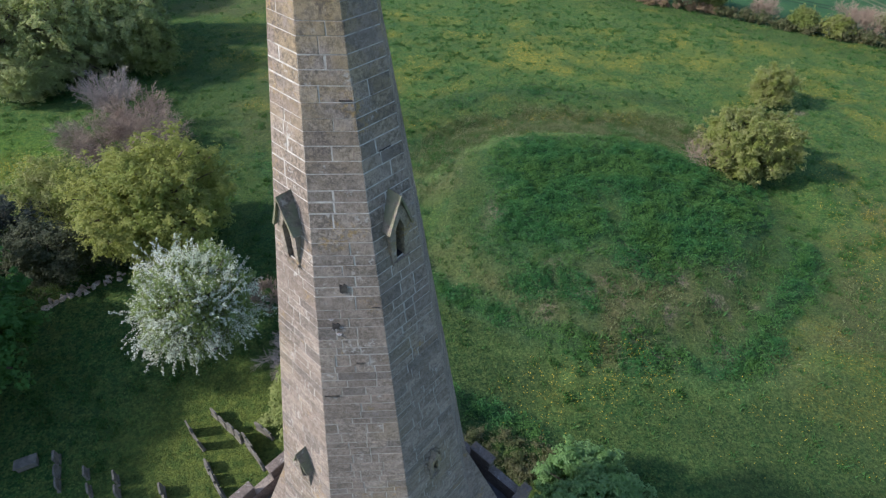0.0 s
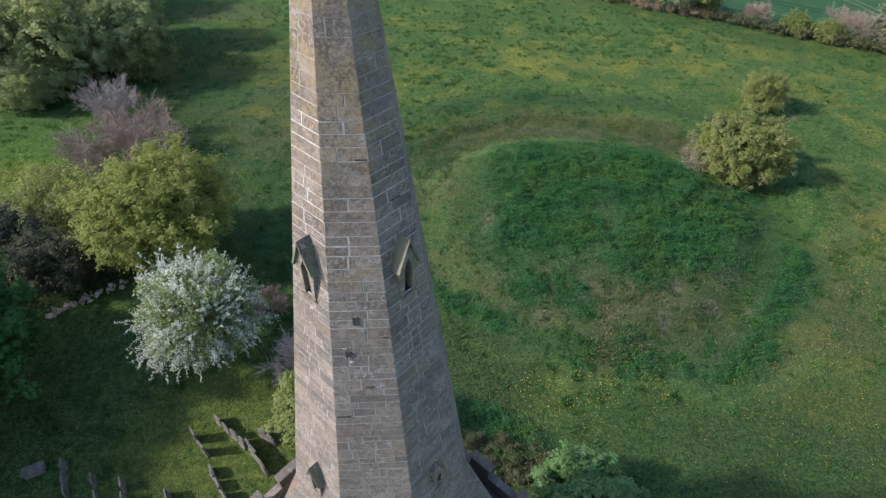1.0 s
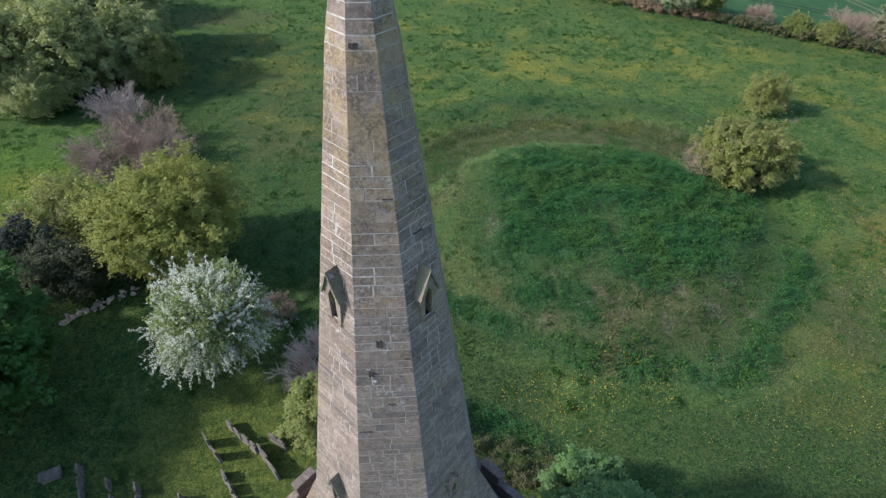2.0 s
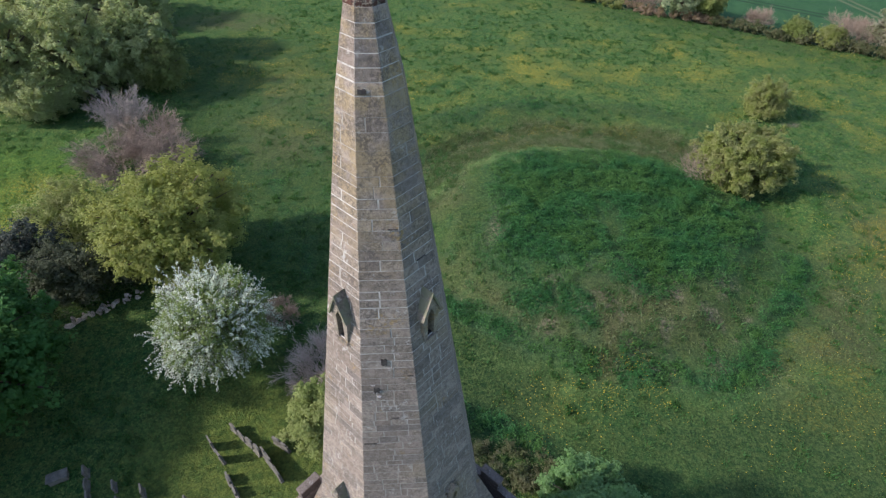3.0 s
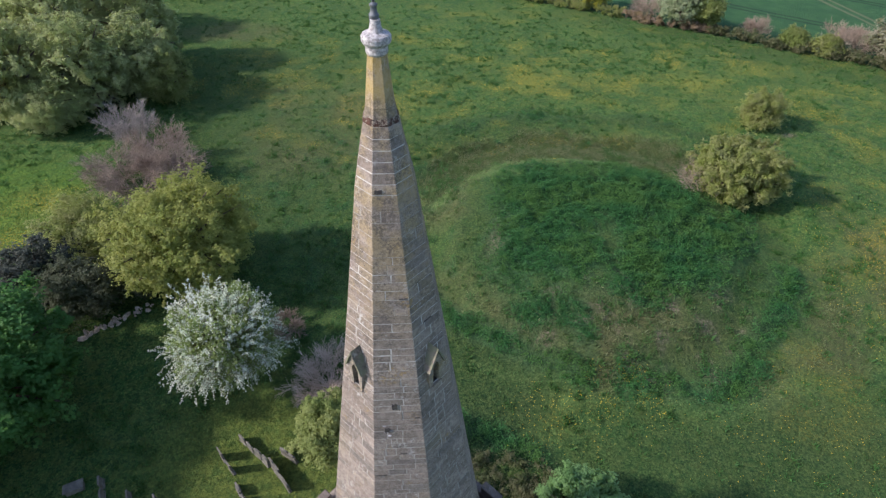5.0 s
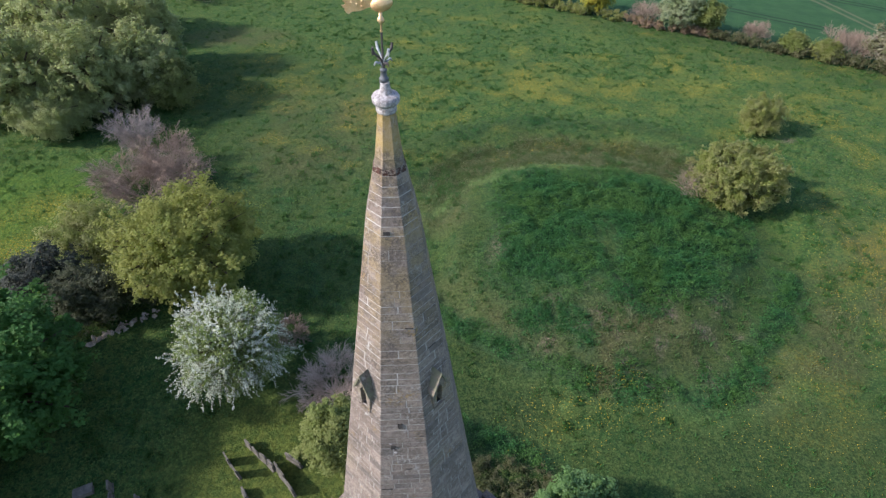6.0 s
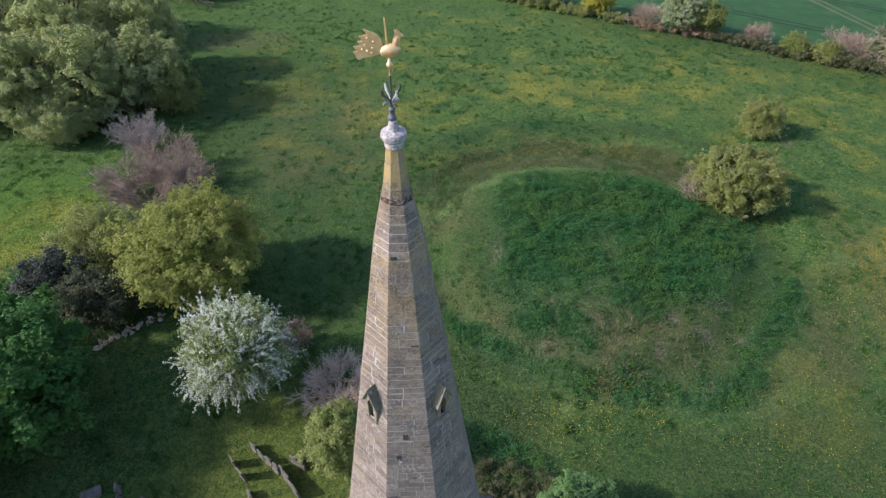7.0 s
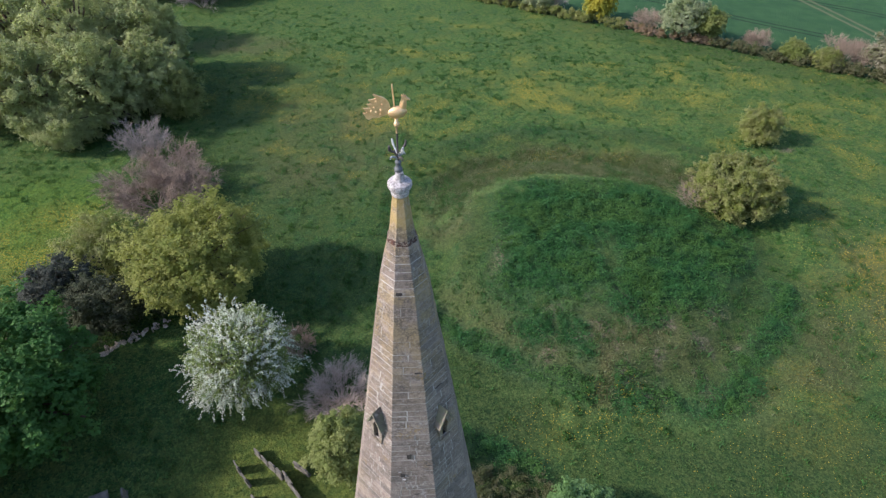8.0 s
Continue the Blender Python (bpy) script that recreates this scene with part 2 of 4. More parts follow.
L_GOLD = leaf_material("golden_spring_leaves", (0.430, 0.384, 0.047), (0.524, 0.468, 0.085), (0.356, 0.356, 0.056), 0.5)
L_PALE = leaf_material("pale_sallow_leaves", (0.299, 0.346, 0.205), (0.412, 0.450, 0.290), (0.263, 0.319, 0.159), 0.5)
L_BROWN = leaf_material("dry_bramble_leaves", (0.28, 0.20, 0.14), (0.36, 0.26, 0.19), (0.24, 0.18, 0.10), 0.35, patch=0.8)
L_YOUNG = leaf_material("young_leaves_under_blossom", (0.18, 0.24, 0.08), (0.27, 0.32, 0.13), (0.20, 0.26, 0.09), 0.45)
BLOSSOM = leaf_material("white_blossom", (0.74, 0.76, 0.66), (0.86, 0.87, 0.79), (0.62, 0.67, 0.53), 0.35)
MAY = leaf_material("cream_may_blossom", (0.23, 0.215, 0.145), (0.37, 0.335, 0.25), (0.17, 0.18, 0.09), 0.35)
BUTTERCUP = leaf_material("buttercup_yellow", (0.60, 0.41, 0.035), (0.72, 0.53, 0.07), (0.56, 0.40, 0.04), 0.2)
BLADE = leaf_material("meadow_grass_blades", (0.044, 0.110, 0.030), (0.078, 0.155, 0.046), (0.080, 0.135, 0.038), 0.35, patch=0.12)
TUSSOCK = leaf_material("coarse_tussock_blades", (0.037, 0.114, 0.031), (0.065, 0.159, 0.043), (0.057, 0.143, 0.036), 0.4, patch=0.3)
STALK = leaf_material("dry_stalks", (0.147, 0.178, 0.081), (0.276, 0.293, 0.161), (0.119, 0.174, 0.067), 0.55, patch=0.5)
NETTLE = leaf_material("nettle_leaves", (0.027, 0.111, 0.033), (0.048, 0.157, 0.044), (0.069, 0.158, 0.037), 0.4, patch=0.3)
# ---------------------------------------------------------------- ground: meadow, low mound with its ditch, crop field
MOUND = (16.3, 39.3)


def hedge_y(x):
    """The far hedge's line."""
    return 123.5 - 0.565 * np.asarray(x, float)


def mound_reach(x, y):
    """0 at the mound's middle, 1 at its foot."""
    a = np.arctan2(y - MOUND[1], x - MOUND[0])
    reach = 15.2 + 0.8 * np.sin(a * 2 + 0.6) + 0.5 * np.sin(a * 3 + 1.0) + 1.5 * np.clip(np.sin(a), 0, 1)
    return np.hypot(x - MOUND[0], y - MOUND[1]) / reach


def ground_z(x, y):
    x, y = np.asarray(x, float), np.asarray(y, float)
    d = mound_reach(x, y)
    top = 2.2 * np.clip(1 - d * d * 0.62, 0, 1)
    edge = np.clip((1.08 - d) / 0.24, 0, 1)
    edge = edge * edge * (3 - 2 * edge)
    z = top * edge
    z -= 0.75 * np.exp(-((d - 1.28) / 0.13) ** 2) * np.clip((y - 34) / 10, 0.25, 1)
    z += 0.25 * np.exp(-((d - 1.62) / 0.12) ** 2) * np.clip((y - 34) / 10, 0.0, 1)
    near = np.clip(1 - np.hypot(x - 5, y - 55) / 260, 0, 1)
    z += near * 0.5 * (fractal(x, y, 22.0, 3, 3) - 0.5)
    z += near * 0.16 * (fractal(x, y, 2.2, 11, 3) - 0.5)
    z += near * 0.13 * np.clip(fractal(x, y, 1.1, 15, 2) - 0.5, -0.1, 1)
    return z


def blob(x, y, cx, cy, rx, ry, soft=0.35):
    d = np.hypot((x - cx) / rx, (y - cy) / ry)
    return np.clip((1 + soft - d) / (2 * soft), 0, 1)


def band(x, y, pts, r, soft=0.6):
    """1 along a line of points, fading out at r."""
    best = np.full(np.shape(x), 1e9)
    for (x0, y0), (x1, y1) in zip(pts, pts[1:]):
        s = np.clip(((x - x0) * (x1 - x0) + (y - y0) * (y1 - y0)) / ((x1 - x0) ** 2 + (y1 - y0) ** 2), 0, 1)
        best = np.minimum(best, np.hypot(x - x0 - s * (x1 - x0), y - y0 - s * (y1 - y0)))
    return np.clip((r * (1 + soft) - best) / (2 * soft * r), 0, 1)


def zones(x, y):
    """How far nettles, dry grass, buttercups, trodden grass, crop and painted light and shade cover each place."""
    x, y = np.asarray(x, float), np.asarray(y, float)
    rough = fractal(x, y, 5.0, 21, 4) - 0.5
    fine = fractal(x, y, 1.6, 31, 3) - 0.5
    wx, wy = x + 4 * (fractal(x, y, 6.0, 41, 3) - 0.5), y + 4 * (fractal(x, y, 6.0, 51, 3) - 0.5)
    cap = np.maximum.reduce([blob(wx, wy, 18.8, 42.4, 13.4, 9.8, 0.25), 0.9 * blob(wx, wy, 11.0, 36.0, 5.0, 5.6, 0.4), 0.85 * blob(wx, wy, 21.0, 34.2, 6.5, 3.6, 0.5), 0.8 * blob(wx, wy, 11.8, 29.0, 1.4, 3.6, 0.5), 0.8 * blob(wx, wy, 8.4, 30.2, 2.4, 2.0, 0.5)])
    cap = cap - 0.55 * band(wx, wy, [(19.0, 42.0), (17.8, 39.0), (15.6, 34.0)], 0.8, 0.8)
    # the band from (-2, 22.8) to (9.5, 17.2) paints shade, not nettles
    nettle_shade = np.maximum.reduce([cap, 0.75 * band(wx, wy, [(-0.5, 33.2), (1.5, 31.4), (6, 27.6), (11.0, 23.9)], 1.1, 0.7), 0.65 * blob(wx, wy, 11.0, 31.2, 2.6, 1.5, 0.6),
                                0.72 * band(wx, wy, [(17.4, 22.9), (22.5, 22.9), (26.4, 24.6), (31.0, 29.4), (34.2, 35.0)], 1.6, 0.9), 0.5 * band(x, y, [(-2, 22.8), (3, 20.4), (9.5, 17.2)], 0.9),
                                0.6 * blob(wx, wy, 1.5, 50.0, 2.5, 4.0), 0.3 * band(wx, wy, [(1, 62), (12, 66.5), (30, 65)], 1.0),
                                0.4 * blob(wx, wy, 30.0, 36.0, 3.0, 6.0, 0.6)])
    tuft = 0.6 * np.clip((fractal(x, y, 1.3, 61, 2) - 0.60) * 6, 0, 1) * np.clip((fractal(x, y, 30.0, 71, 2) - 0.35) * 4, 0, 1) * (y > 30)
    nettle_shade = np.clip(np.maximum(nettle_shade + (1.3 * rough + 0.6 * fine) * (nettle_shade > 0.02), 0.7 * tuft), 0, 1)
    dry = np.maximum.reduce([0.4 * blob(wx, wy, 3.5, 33.5, 3.0, 4.5), 0.6 * band(wx, wy, [(4.4, 31.9), (8.5, 27.2), (12.0, 25.2), (16.0, 25.6), (20.5, 27.5), (26.5, 29.0)], 1.5, 0.8), 0.6 * blob(wx, wy, 17.0, 28.4, 11.5, 4.6), 0.75 * band(x + 0.4 * (wx - x), y + 0.4 * (wy - y), [(1.4, 45), (1.6, 50.5), (6, 56.2), (13, 58.7), (24, 57.8), (32, 55.2)], 3.2, 0.5),
                             0.25 * blob(wx, wy, 5.5, 36.0, 3.2, 7.0), 0.55 * band(wx, wy, [(12, 23.8), (18, 24.2)], 1.0), 0.45 * blob(wx, wy, -13, 62, 8, 12),
                             0.7 * blob(wx, wy, -34, 93, 10, 4), 0.65 * blob(wx, wy, 48, 32, 7, 14), 0.5 * band(wx, wy, [(27.5, 23.0), (32, 24.8), (37, 29.5), (40.5, 37)], 1.8, 0.8)])
    dry = np.clip(dry + 0.8 * rough + 0.5 * fine, 0, 1) * (dry > 0.02) + 0.25 * np.clip(rough + 0.1, 0, 1)
    # the broad (25, 82) patch is olive tint, lightened in place of far haze
    yellow = np.maximum.reduce([0.65 * band(wx, wy, [(8, 78), (24, 75), (40, 73), (60, 66)], 6.0), 0.8 * band(wx, wy, [(13, 78), (19, 73)], 1.6), 0.85 * blob(wx, wy, 47, 31, 8, 15),
                                0.38 * blob(wx, wy, 11.5, 21.8, 7.0, 3.0, 0.5), 0.5 * blob(wx, wy, 61, 55, 9, 9), 1.2 * blob(wx, wy, -43, 42, 8, 6.5),
                                0.5 * blob(wx, wy, -8, 72, 7, 11), 0.42 * blob(wx, wy, 25, 82, 45, 22, 0.6), 0.35 * blob(wx, wy, 33, 17, 8, 4), 0.35 * band(wx, wy, [(27.5, 23.0), (32, 24.8), (37, 29.5), (40.5, 37), (42, 44)], 1.8, 0.9)])
    yellow = np.clip(0.75 * yellow + 2.6 * (fractal(x, 1.5 * y, 5.0, 81, 4) - 0.60), 0, 1) * (yellow > 0.05)
    yellow = np.maximum(yellow, np.clip(band(wx, y, [(13.2, 78), (15.5, 75), (20, 72.4)], 1.3, 0.8) + 1.5 * fine, 0, 1) * (np.abs(y - 75) < 8))
    yellow = yellow * np.where((y < 48) & (x > 0), np.clip(0.4 + (x - 26) / 28, 0.4, 1.0), 1.0)
    bare = np.maximum.reduce([np.clip(9 * (fractal(x, y, 1.6, 111, 3) - 0.585), 0, 1) * blob(x, y, 18.5, 28.5, 10.5, 5.0), 1.3 * blob(x, y, 47.8, 61.2, 1.2, 0.5), 0.8 * blob(wx, wy, 6.6, 39.0, 0.8, 1.6, 0.8)])
    path = np.maximum.reduce([band(x, y, [(1.2, 46.0), (2.9, 49.0), (7.2, 53.0), (13, 54.6), (20, 53.6), (26.3, 51.8), (31, 49.4)], 0.6),
                              0.6 * band(x, y, [(6, 51.5), (9.5, 51.0), (10, 49.5)], 1.0), 0.32 * band(wx, wy, [(3, 26), (12, 22.6), (22, 20.6), (31, 23)], 0.7, 0.9), blob(x, y, 10.5, 22.2, 0.45, 0.45)])
    crop = np.clip((y - hedge_y(x)) / 1.5, 0, 1)
    # mown lawn; kept to the sunlit part, so sunlight is painted into it
    lit_grass = blob(x, y, -10.5, 17, 7.5, 7.5, 0.4)
    lime = blob(wx, wy, -43.5, 45.5, 11.5, 9.0)
    # lush grass; patches by the spire and west trees put shade into its colour
    lush_shade = np.maximum.reduce([0.9 * blob(wx, wy, 4.5, 39, 4.5, 9.5, 0.5), 0.7 * blob(wx, wy, 14, 35, 18, 17, 0.3), 1.0 * blob(wx, wy, 27, 17.5, 16, 5.0, 0.5), 0.8 * blob(wx, wy, 33, 32, 5, 12, 0.6), 1.2 * blob(wx, wy, 5.0, 25.0, 6.0, 8.0, 0.5), 0.8 * blob(wx, wy, 16, 17.0, 13, 3.2, 0.5), 0.55 * blob(wx, wy, 26, 30, 8, 10, 0.5), 0.75 * blob(wx, wy, -24, 78, 12, 9, 0.5), 0.8 * blob(wx, wy, -15, 50, 8.5, 15, 0.5), 0.75 * blob(wx, wy, -24, 66, 9, 12, 0.5), 0.7 * blob(wx, wy, -8, 36, 6, 7, 0.5), 0.8 * band(wx, wy, [(-3, 58), (4, 63.5), (14, 65.6), (28, 64), (38, 60)], 1.8, 0.7), 0.6 * band(wx, wy, [(30, 104), (60, 86), (80, 75)], 5.0, 0.8)])
    return dict(nettle_shade=nettle_shade * (1 - crop), dry=dry * (1 - crop), yellow=yellow * (1 - crop) * (1 - 0.7 * nettle_shade), path=path * (1 - crop), crop=crop, lit_lawn=lit_grass, lime=lime, lush_shade=lush_shade * (1 - crop), bare=np.clip(bare, 0, 1))


def ground_axis(lo, hi, step, far):
    inner = np.arange(lo, hi + 1e-6, step)
    out = step * 1.25 ** np.arange(1, 60)
    out = np.cumsum(out)
    out = out[out < far]
    return np.concatenate([lo - out[::-1], inner, hi + out])


GX, GY = ground_axis(-92, 106, 0.55, 3500), ground_axis(8, 128, 0.55, 3500)
gx, gy = np.meshgrid(GX, GY)
gx, gy = gx.ravel(), gy.ravel()
gi = np.arange(len(gx)).reshape(len(GY), len(GX))
ground_me = mesh_of("ground", np.stack([gx, gy, ground_z(gx, gy)], 1), np.stack([gi[:-1, :-1].ravel(), gi[:-1, 1:].ravel(), gi[1:, 1:].ravel(), gi[1:, :-1].ravel()], 1), smooth=True)
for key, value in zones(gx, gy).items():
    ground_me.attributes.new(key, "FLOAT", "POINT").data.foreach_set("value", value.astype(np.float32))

n = Nodes("meadow")
grass = n.mix(n.ramp(n.noise(0.16, 4.0), 0.35, 0.65), (0.034, 0.098, 0.025), (0.066, 0.134, 0.034))
grass = n.mix(n.ramp(n.noise(1.1, 5.0, 0.65), 0.42, 0.64, 0, 0.85), grass, (0.098, 0.138, 0.038))
grass = n.mix(n.ramp(n.noise(4.5, 5.0, 0.7), 0.50, 0.62, 0, 0.9), grass, (0.018, 0.060, 0.018))
grass = n.mix(n.ramp(n.noise(7.0, 4.0, 0.7, distort=0.4), 0.53, 0.64, 0, 0.85), grass, (0.175, 0.215, 0.056))
grass = n.mix(n.ramp(n.noise(2.1, 4.0, 0.65), 0.53, 0.61, 0, 0.8), grass, (0.019, 0.066, 0.020))
grass = n.mix(n.ramp(n.noise(0.9, 4.0, 0.6), 0.54, 0.66, 0, 0.5), grass, (0.105, 0.140, 0.034))
# olive lawn colour, laid only over the sunlit corner
grass = n.mix(n.math("MULTIPLY", n.attr("lit_lawn"), 0.75), grass, n.mix(n.ramp(n.noise(2.0, 5.0, 0.7), 0.35, 0.65), (0.052, 0.080, 0.018), (0.125, 0.145, 0.032)))
grass = n.mix(n.math("MULTIPLY", n.attr("lime"), 0.7), grass, n.mix(n.ramp(n.noise(2.4, 5.0, 0.75), 0.38, 0.62), (0.030, 0.098, 0.013), (0.118, 0.192, 0.022)))
# darker green of the lush grass, used for the painted shade too
grass = n.mix(n.math("MULTIPLY", n.attr("lush_shade"), 0.8), grass, n.mix(n.ramp(n.noise(3.0, 5.0, 0.75), 0.4, 0.62), (0.024, 0.055, 0.018), (0.060, 0.088, 0.028)))
dry = n.mix(n.ramp(n.noise(2.2, 5.0, 0.7), 0.35, 0.7), (0.126, 0.114, 0.056), (0.070, 0.082, 0.034))
grass = n.mix(n.math("MULTIPLY", n.attr("dry"), 0.85), grass, dry)
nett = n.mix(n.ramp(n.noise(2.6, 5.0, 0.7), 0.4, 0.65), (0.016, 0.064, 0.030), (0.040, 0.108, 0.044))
# dark green for the nettles and for the painted shade band
grass = n.mix(n.math("MULTIPLY", n.attr("nettle_shade"), 0.9), grass, nett)
earth = n.mix(n.ramp(n.noise(6.0, 5.0, 0.7), 0.35, 0.65), (0.130, 0.105, 0.072), (0.235, 0.185, 0.150))
grass = n.mix(n.math("MULTIPLY", n.attr("bare"), n.ramp(n.noise(3.5, 5.0, 0.75), 0.42, 0.58, 0.05, 0.95)), grass, earth)
flower = n.math("MULTIPLY", n.attr("yellow"), n.ramp(n.noise(4.5, 5.0, 0.8), 0.48, 0.60))
# light olive tint, which also carries the far meadow's painted haze
grass = n.mix(n.math("MULTIPLY", n.attr("yellow"), n.ramp(n.noise(2.8, 5.0, 0.75), 0.42, 0.60, 0.05, 0.6)), grass, (0.165, 0.185, 0.050))
grass = n.mix(n.math("MULTIPLY", flower, 0.6), grass, (0.44, 0.31, 0.022))
grass = n.mix(n.math("MULTIPLY", n.attr("path"), 0.85), grass, n.mix(n.ramp(n.noise(3.0, 5.0, 0.7), 0.4, 0.65), (0.085, 0.150, 0.043), (0.130, 0.190, 0.062)))
grain = n.mix(n.ramp(n.noise(6.0, 6.0, 0.75), 0.40, 0.60), (0.74, 0.76, 0.74), (1.26, 1.24, 1.18))
grass = n.mix(1.0, grass, grain, "MULTIPLY")
sep = n.t.nodes.new("ShaderNodeSeparateXYZ")
n.link(n.world, sep.inputs[0])
# drill rows and tramlines in the crop run along the hedge
across = n.math("ADD", n.math("MULTIPLY", sep.outputs[0], 0.68), sep.outputs[1])
tram = n.math("ABSOLUTE", n.math("SUBTRACT", n.math("FRACT", n.math("DIVIDE", n.math("ADD", across, 3.8), 24.0), 0.0), 0.5), 0.0)
lane = n.math("ABSOLUTE", n.math("SUBTRACT", tram, 0.045), 0.0)
crop = n.mix(n.ramp(n.noise(0.3, 4.0), 0.35, 0.65), (0.030, 0.085, 0.034), (0.042, 0.105, 0.040))
crop = n.mix(n.ramp(lane, 0.010, 0.020, 0.9, 0.0), crop, (0.018, 0.040, 0.020))
diag = n.math("ABSOLUTE", n.math("SUBTRACT", n.math("ADD", n.math("MULTIPLY", sep.outputs[0], 0.98), n.math("MULTIPLY", sep.outputs[1], 0.20)), 104.6), 0.0)
crop = n.mix(n.ramp(n.math("ABSOLUTE", n.math("SUBTRACT", diag, 1.0), 0.0), 0.25, 0.6, 0.6, 0.0), crop, (0.15, 0.15, 0.085))
grass = n.mix(n.attr("crop"), grass, crop)
n.bump(n.math("ADD", n.noise(5.0, 6.0, 0.75), n.math("MULTIPLY", n.noise(1.2, 4.0, 0.6), 1.4)), 1.0, 0.16)
ground_me.materials.append(n.finish(grass, 0.95, 0.0, 0.15))
tagged(new("ground", ground_me), "rough green meadow with nettles, buttercups and a low round mound", "meadow", kind="structure")


def standing(x, y):
    return float(ground_z(np.array([x]), np.array([y]))[0])


def blades(pts, height, width, per, lean, rng, spread=0.10):
    """A soup of narrow grass blades, several to a tuft."""
    k = len(pts) * per
    base = np.repeat(pts, per, 0) + np.concatenate([rng.normal(0, spread, (k, 2)), np.zeros((k, 1))], 1)
    h = np.repeat(height, per) * rng.uniform(0.5, 1.2, k)
    a = rng.uniform(0, 2 * np.pi, k)
    side = np.stack([np.cos(a), np.sin(a), np.zeros(k)], 1) * (np.repeat(width, per) * rng.uniform(0.6, 1.3, k))[:, None]
    tip = base + np.stack([rng.normal(0, lean, k) * h, rng.normal(0, lean, k) * h, h], 1)
    base[:, 2] -= 0.03
    v = np.stack([base - side, base + side, tip], 1).reshape(-1, 3)
    return v, np.arange(3 * k).reshape(k, 3)


def scatter(rng, n, x0, x1, y0, y1):
    return rng.uniform(x0, x1, n), rng.uniform(y0, y1, n)


def stuff(name, v, f, mat, label, category):
    return tagged(new(name, mesh_of(name, v, f, mat)), label, category, kind="stuff")


# tussocks of meadow grass, nettle clumps and buttercups
rng = np.random.default_rng(3)
sx, sy = scatter(rng, 150000, -60, 75, 12, 100)
z_ = zones(sx, sy)
keep = (z_["crop"] < 0.3) & (rng.random(len(sx)) < (0.15 + 0.3 * (fractal(sx, sy, 3.0, 91, 3) > 0.52)) * (1 - 0.8 * z_["nettle_shade"]) * np.clip(45 / sy, 0.25, 1.0) * np.clip(sy / 45, 0.4, 1.0)) & (z_["path"] < 0.4)
p = np.stack([sx, sy, ground_z(sx, sy)], 1)[keep]
v, f = blades(p, rng.uniform(0.10, 0.26, len(p)), rng.uniform(0.02, 0.05, len(p)), 4, 0.5, rng)
stuff("grass", v, f, BLADE, "tussocks of long meadow grass", "grass")

sx, sy = scatter(rng, 76000, -56, 82, 15, 112)
z_ = zones(sx, sy)
clump = fractal(sx, sy, 0.9, 61, 2)
keep = (z_["crop"] < 0.1) & (z_["path"] < 0.3) & (z_["lit_lawn"] < 0.6) & (rng.random(len(sx)) < (0.04 + np.clip((clump - 0.56) * 5, 0, 1)) * np.clip(fractal(sx, sy, 14.0, 73, 2) * 3 - 0.8, 0.2, 1))
p = np.stack([sx, sy, ground_z(sx, sy)], 1)[keep]
v, f = blades(p, rng.uniform(0.15, 0.36, len(p)), rng.uniform(0.03, 0.065, len(p)), 14, 0.55, rng, 0.17)
stuff("tussocks", v, f, TUSSOCK, "coarse dark green grass tussocks in the meadow", "grass")

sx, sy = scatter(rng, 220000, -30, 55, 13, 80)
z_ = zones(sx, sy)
keep = rng.random(len(sx)) < 0.75 * np.clip(z_["nettle_shade"] * 1.3 - 0.35, 0, 1)
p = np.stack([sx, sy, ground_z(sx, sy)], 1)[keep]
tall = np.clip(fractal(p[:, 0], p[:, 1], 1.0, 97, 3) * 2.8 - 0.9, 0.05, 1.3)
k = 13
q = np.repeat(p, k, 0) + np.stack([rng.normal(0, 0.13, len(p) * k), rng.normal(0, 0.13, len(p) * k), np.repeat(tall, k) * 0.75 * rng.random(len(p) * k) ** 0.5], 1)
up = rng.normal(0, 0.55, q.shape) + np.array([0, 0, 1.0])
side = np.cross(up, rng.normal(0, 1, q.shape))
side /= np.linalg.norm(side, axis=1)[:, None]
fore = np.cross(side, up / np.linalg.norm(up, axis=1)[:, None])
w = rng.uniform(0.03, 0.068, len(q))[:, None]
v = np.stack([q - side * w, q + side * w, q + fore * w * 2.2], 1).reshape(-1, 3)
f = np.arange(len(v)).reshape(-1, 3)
stuff("nettles", v, f, NETTLE, "dark green nettles on the mound, and clumps along a painted shade band", "nettles")

sx, sy = scatter(rng, 210000, -6, 45, 20, 66)
z_ = zones(sx, sy)
keep = rng.random(len(sx)) < 0.9 * np.clip(z_["dry"] * 1.4 - 0.4, 0, 1) * (0.2 + 0.8 * (sy > 47))
p = np.stack([sx, sy, ground_z(sx, sy)], 1)[keep]
v, f = blades(p, rng.uniform(0.08, 0.26, len(p)), rng.uniform(0.03, 0.06, len(p)), 4, 0.7, rng)
stuff("dry_stalks", v, f, STALK, "dry brown stalks and dock in the ditch", "grass")

sx, sy = scatter(rng, 330000, -60, 75, 14, 92)
z_ = zones(sx, sy)
near = 0.6 * np.maximum.reduce([1.6 * blob(sx, sy, 15.2, 22.4, 2.8, 2.6, 0.6), 0.7 * blob(sx, sy, 11.0, 20.8, 4.5, 2.6, 0.5), 1.6 * blob(sx, sy, 46.5, 31, 7, 13, 0.5), 0.5 * band(sx, sy, [(27.5, 23.0), (32, 24.8), (37, 29.5)], 1.2, 0.8), 0.3 * blob(sx, sy, 28, 19, 9, 4, 0.5)])
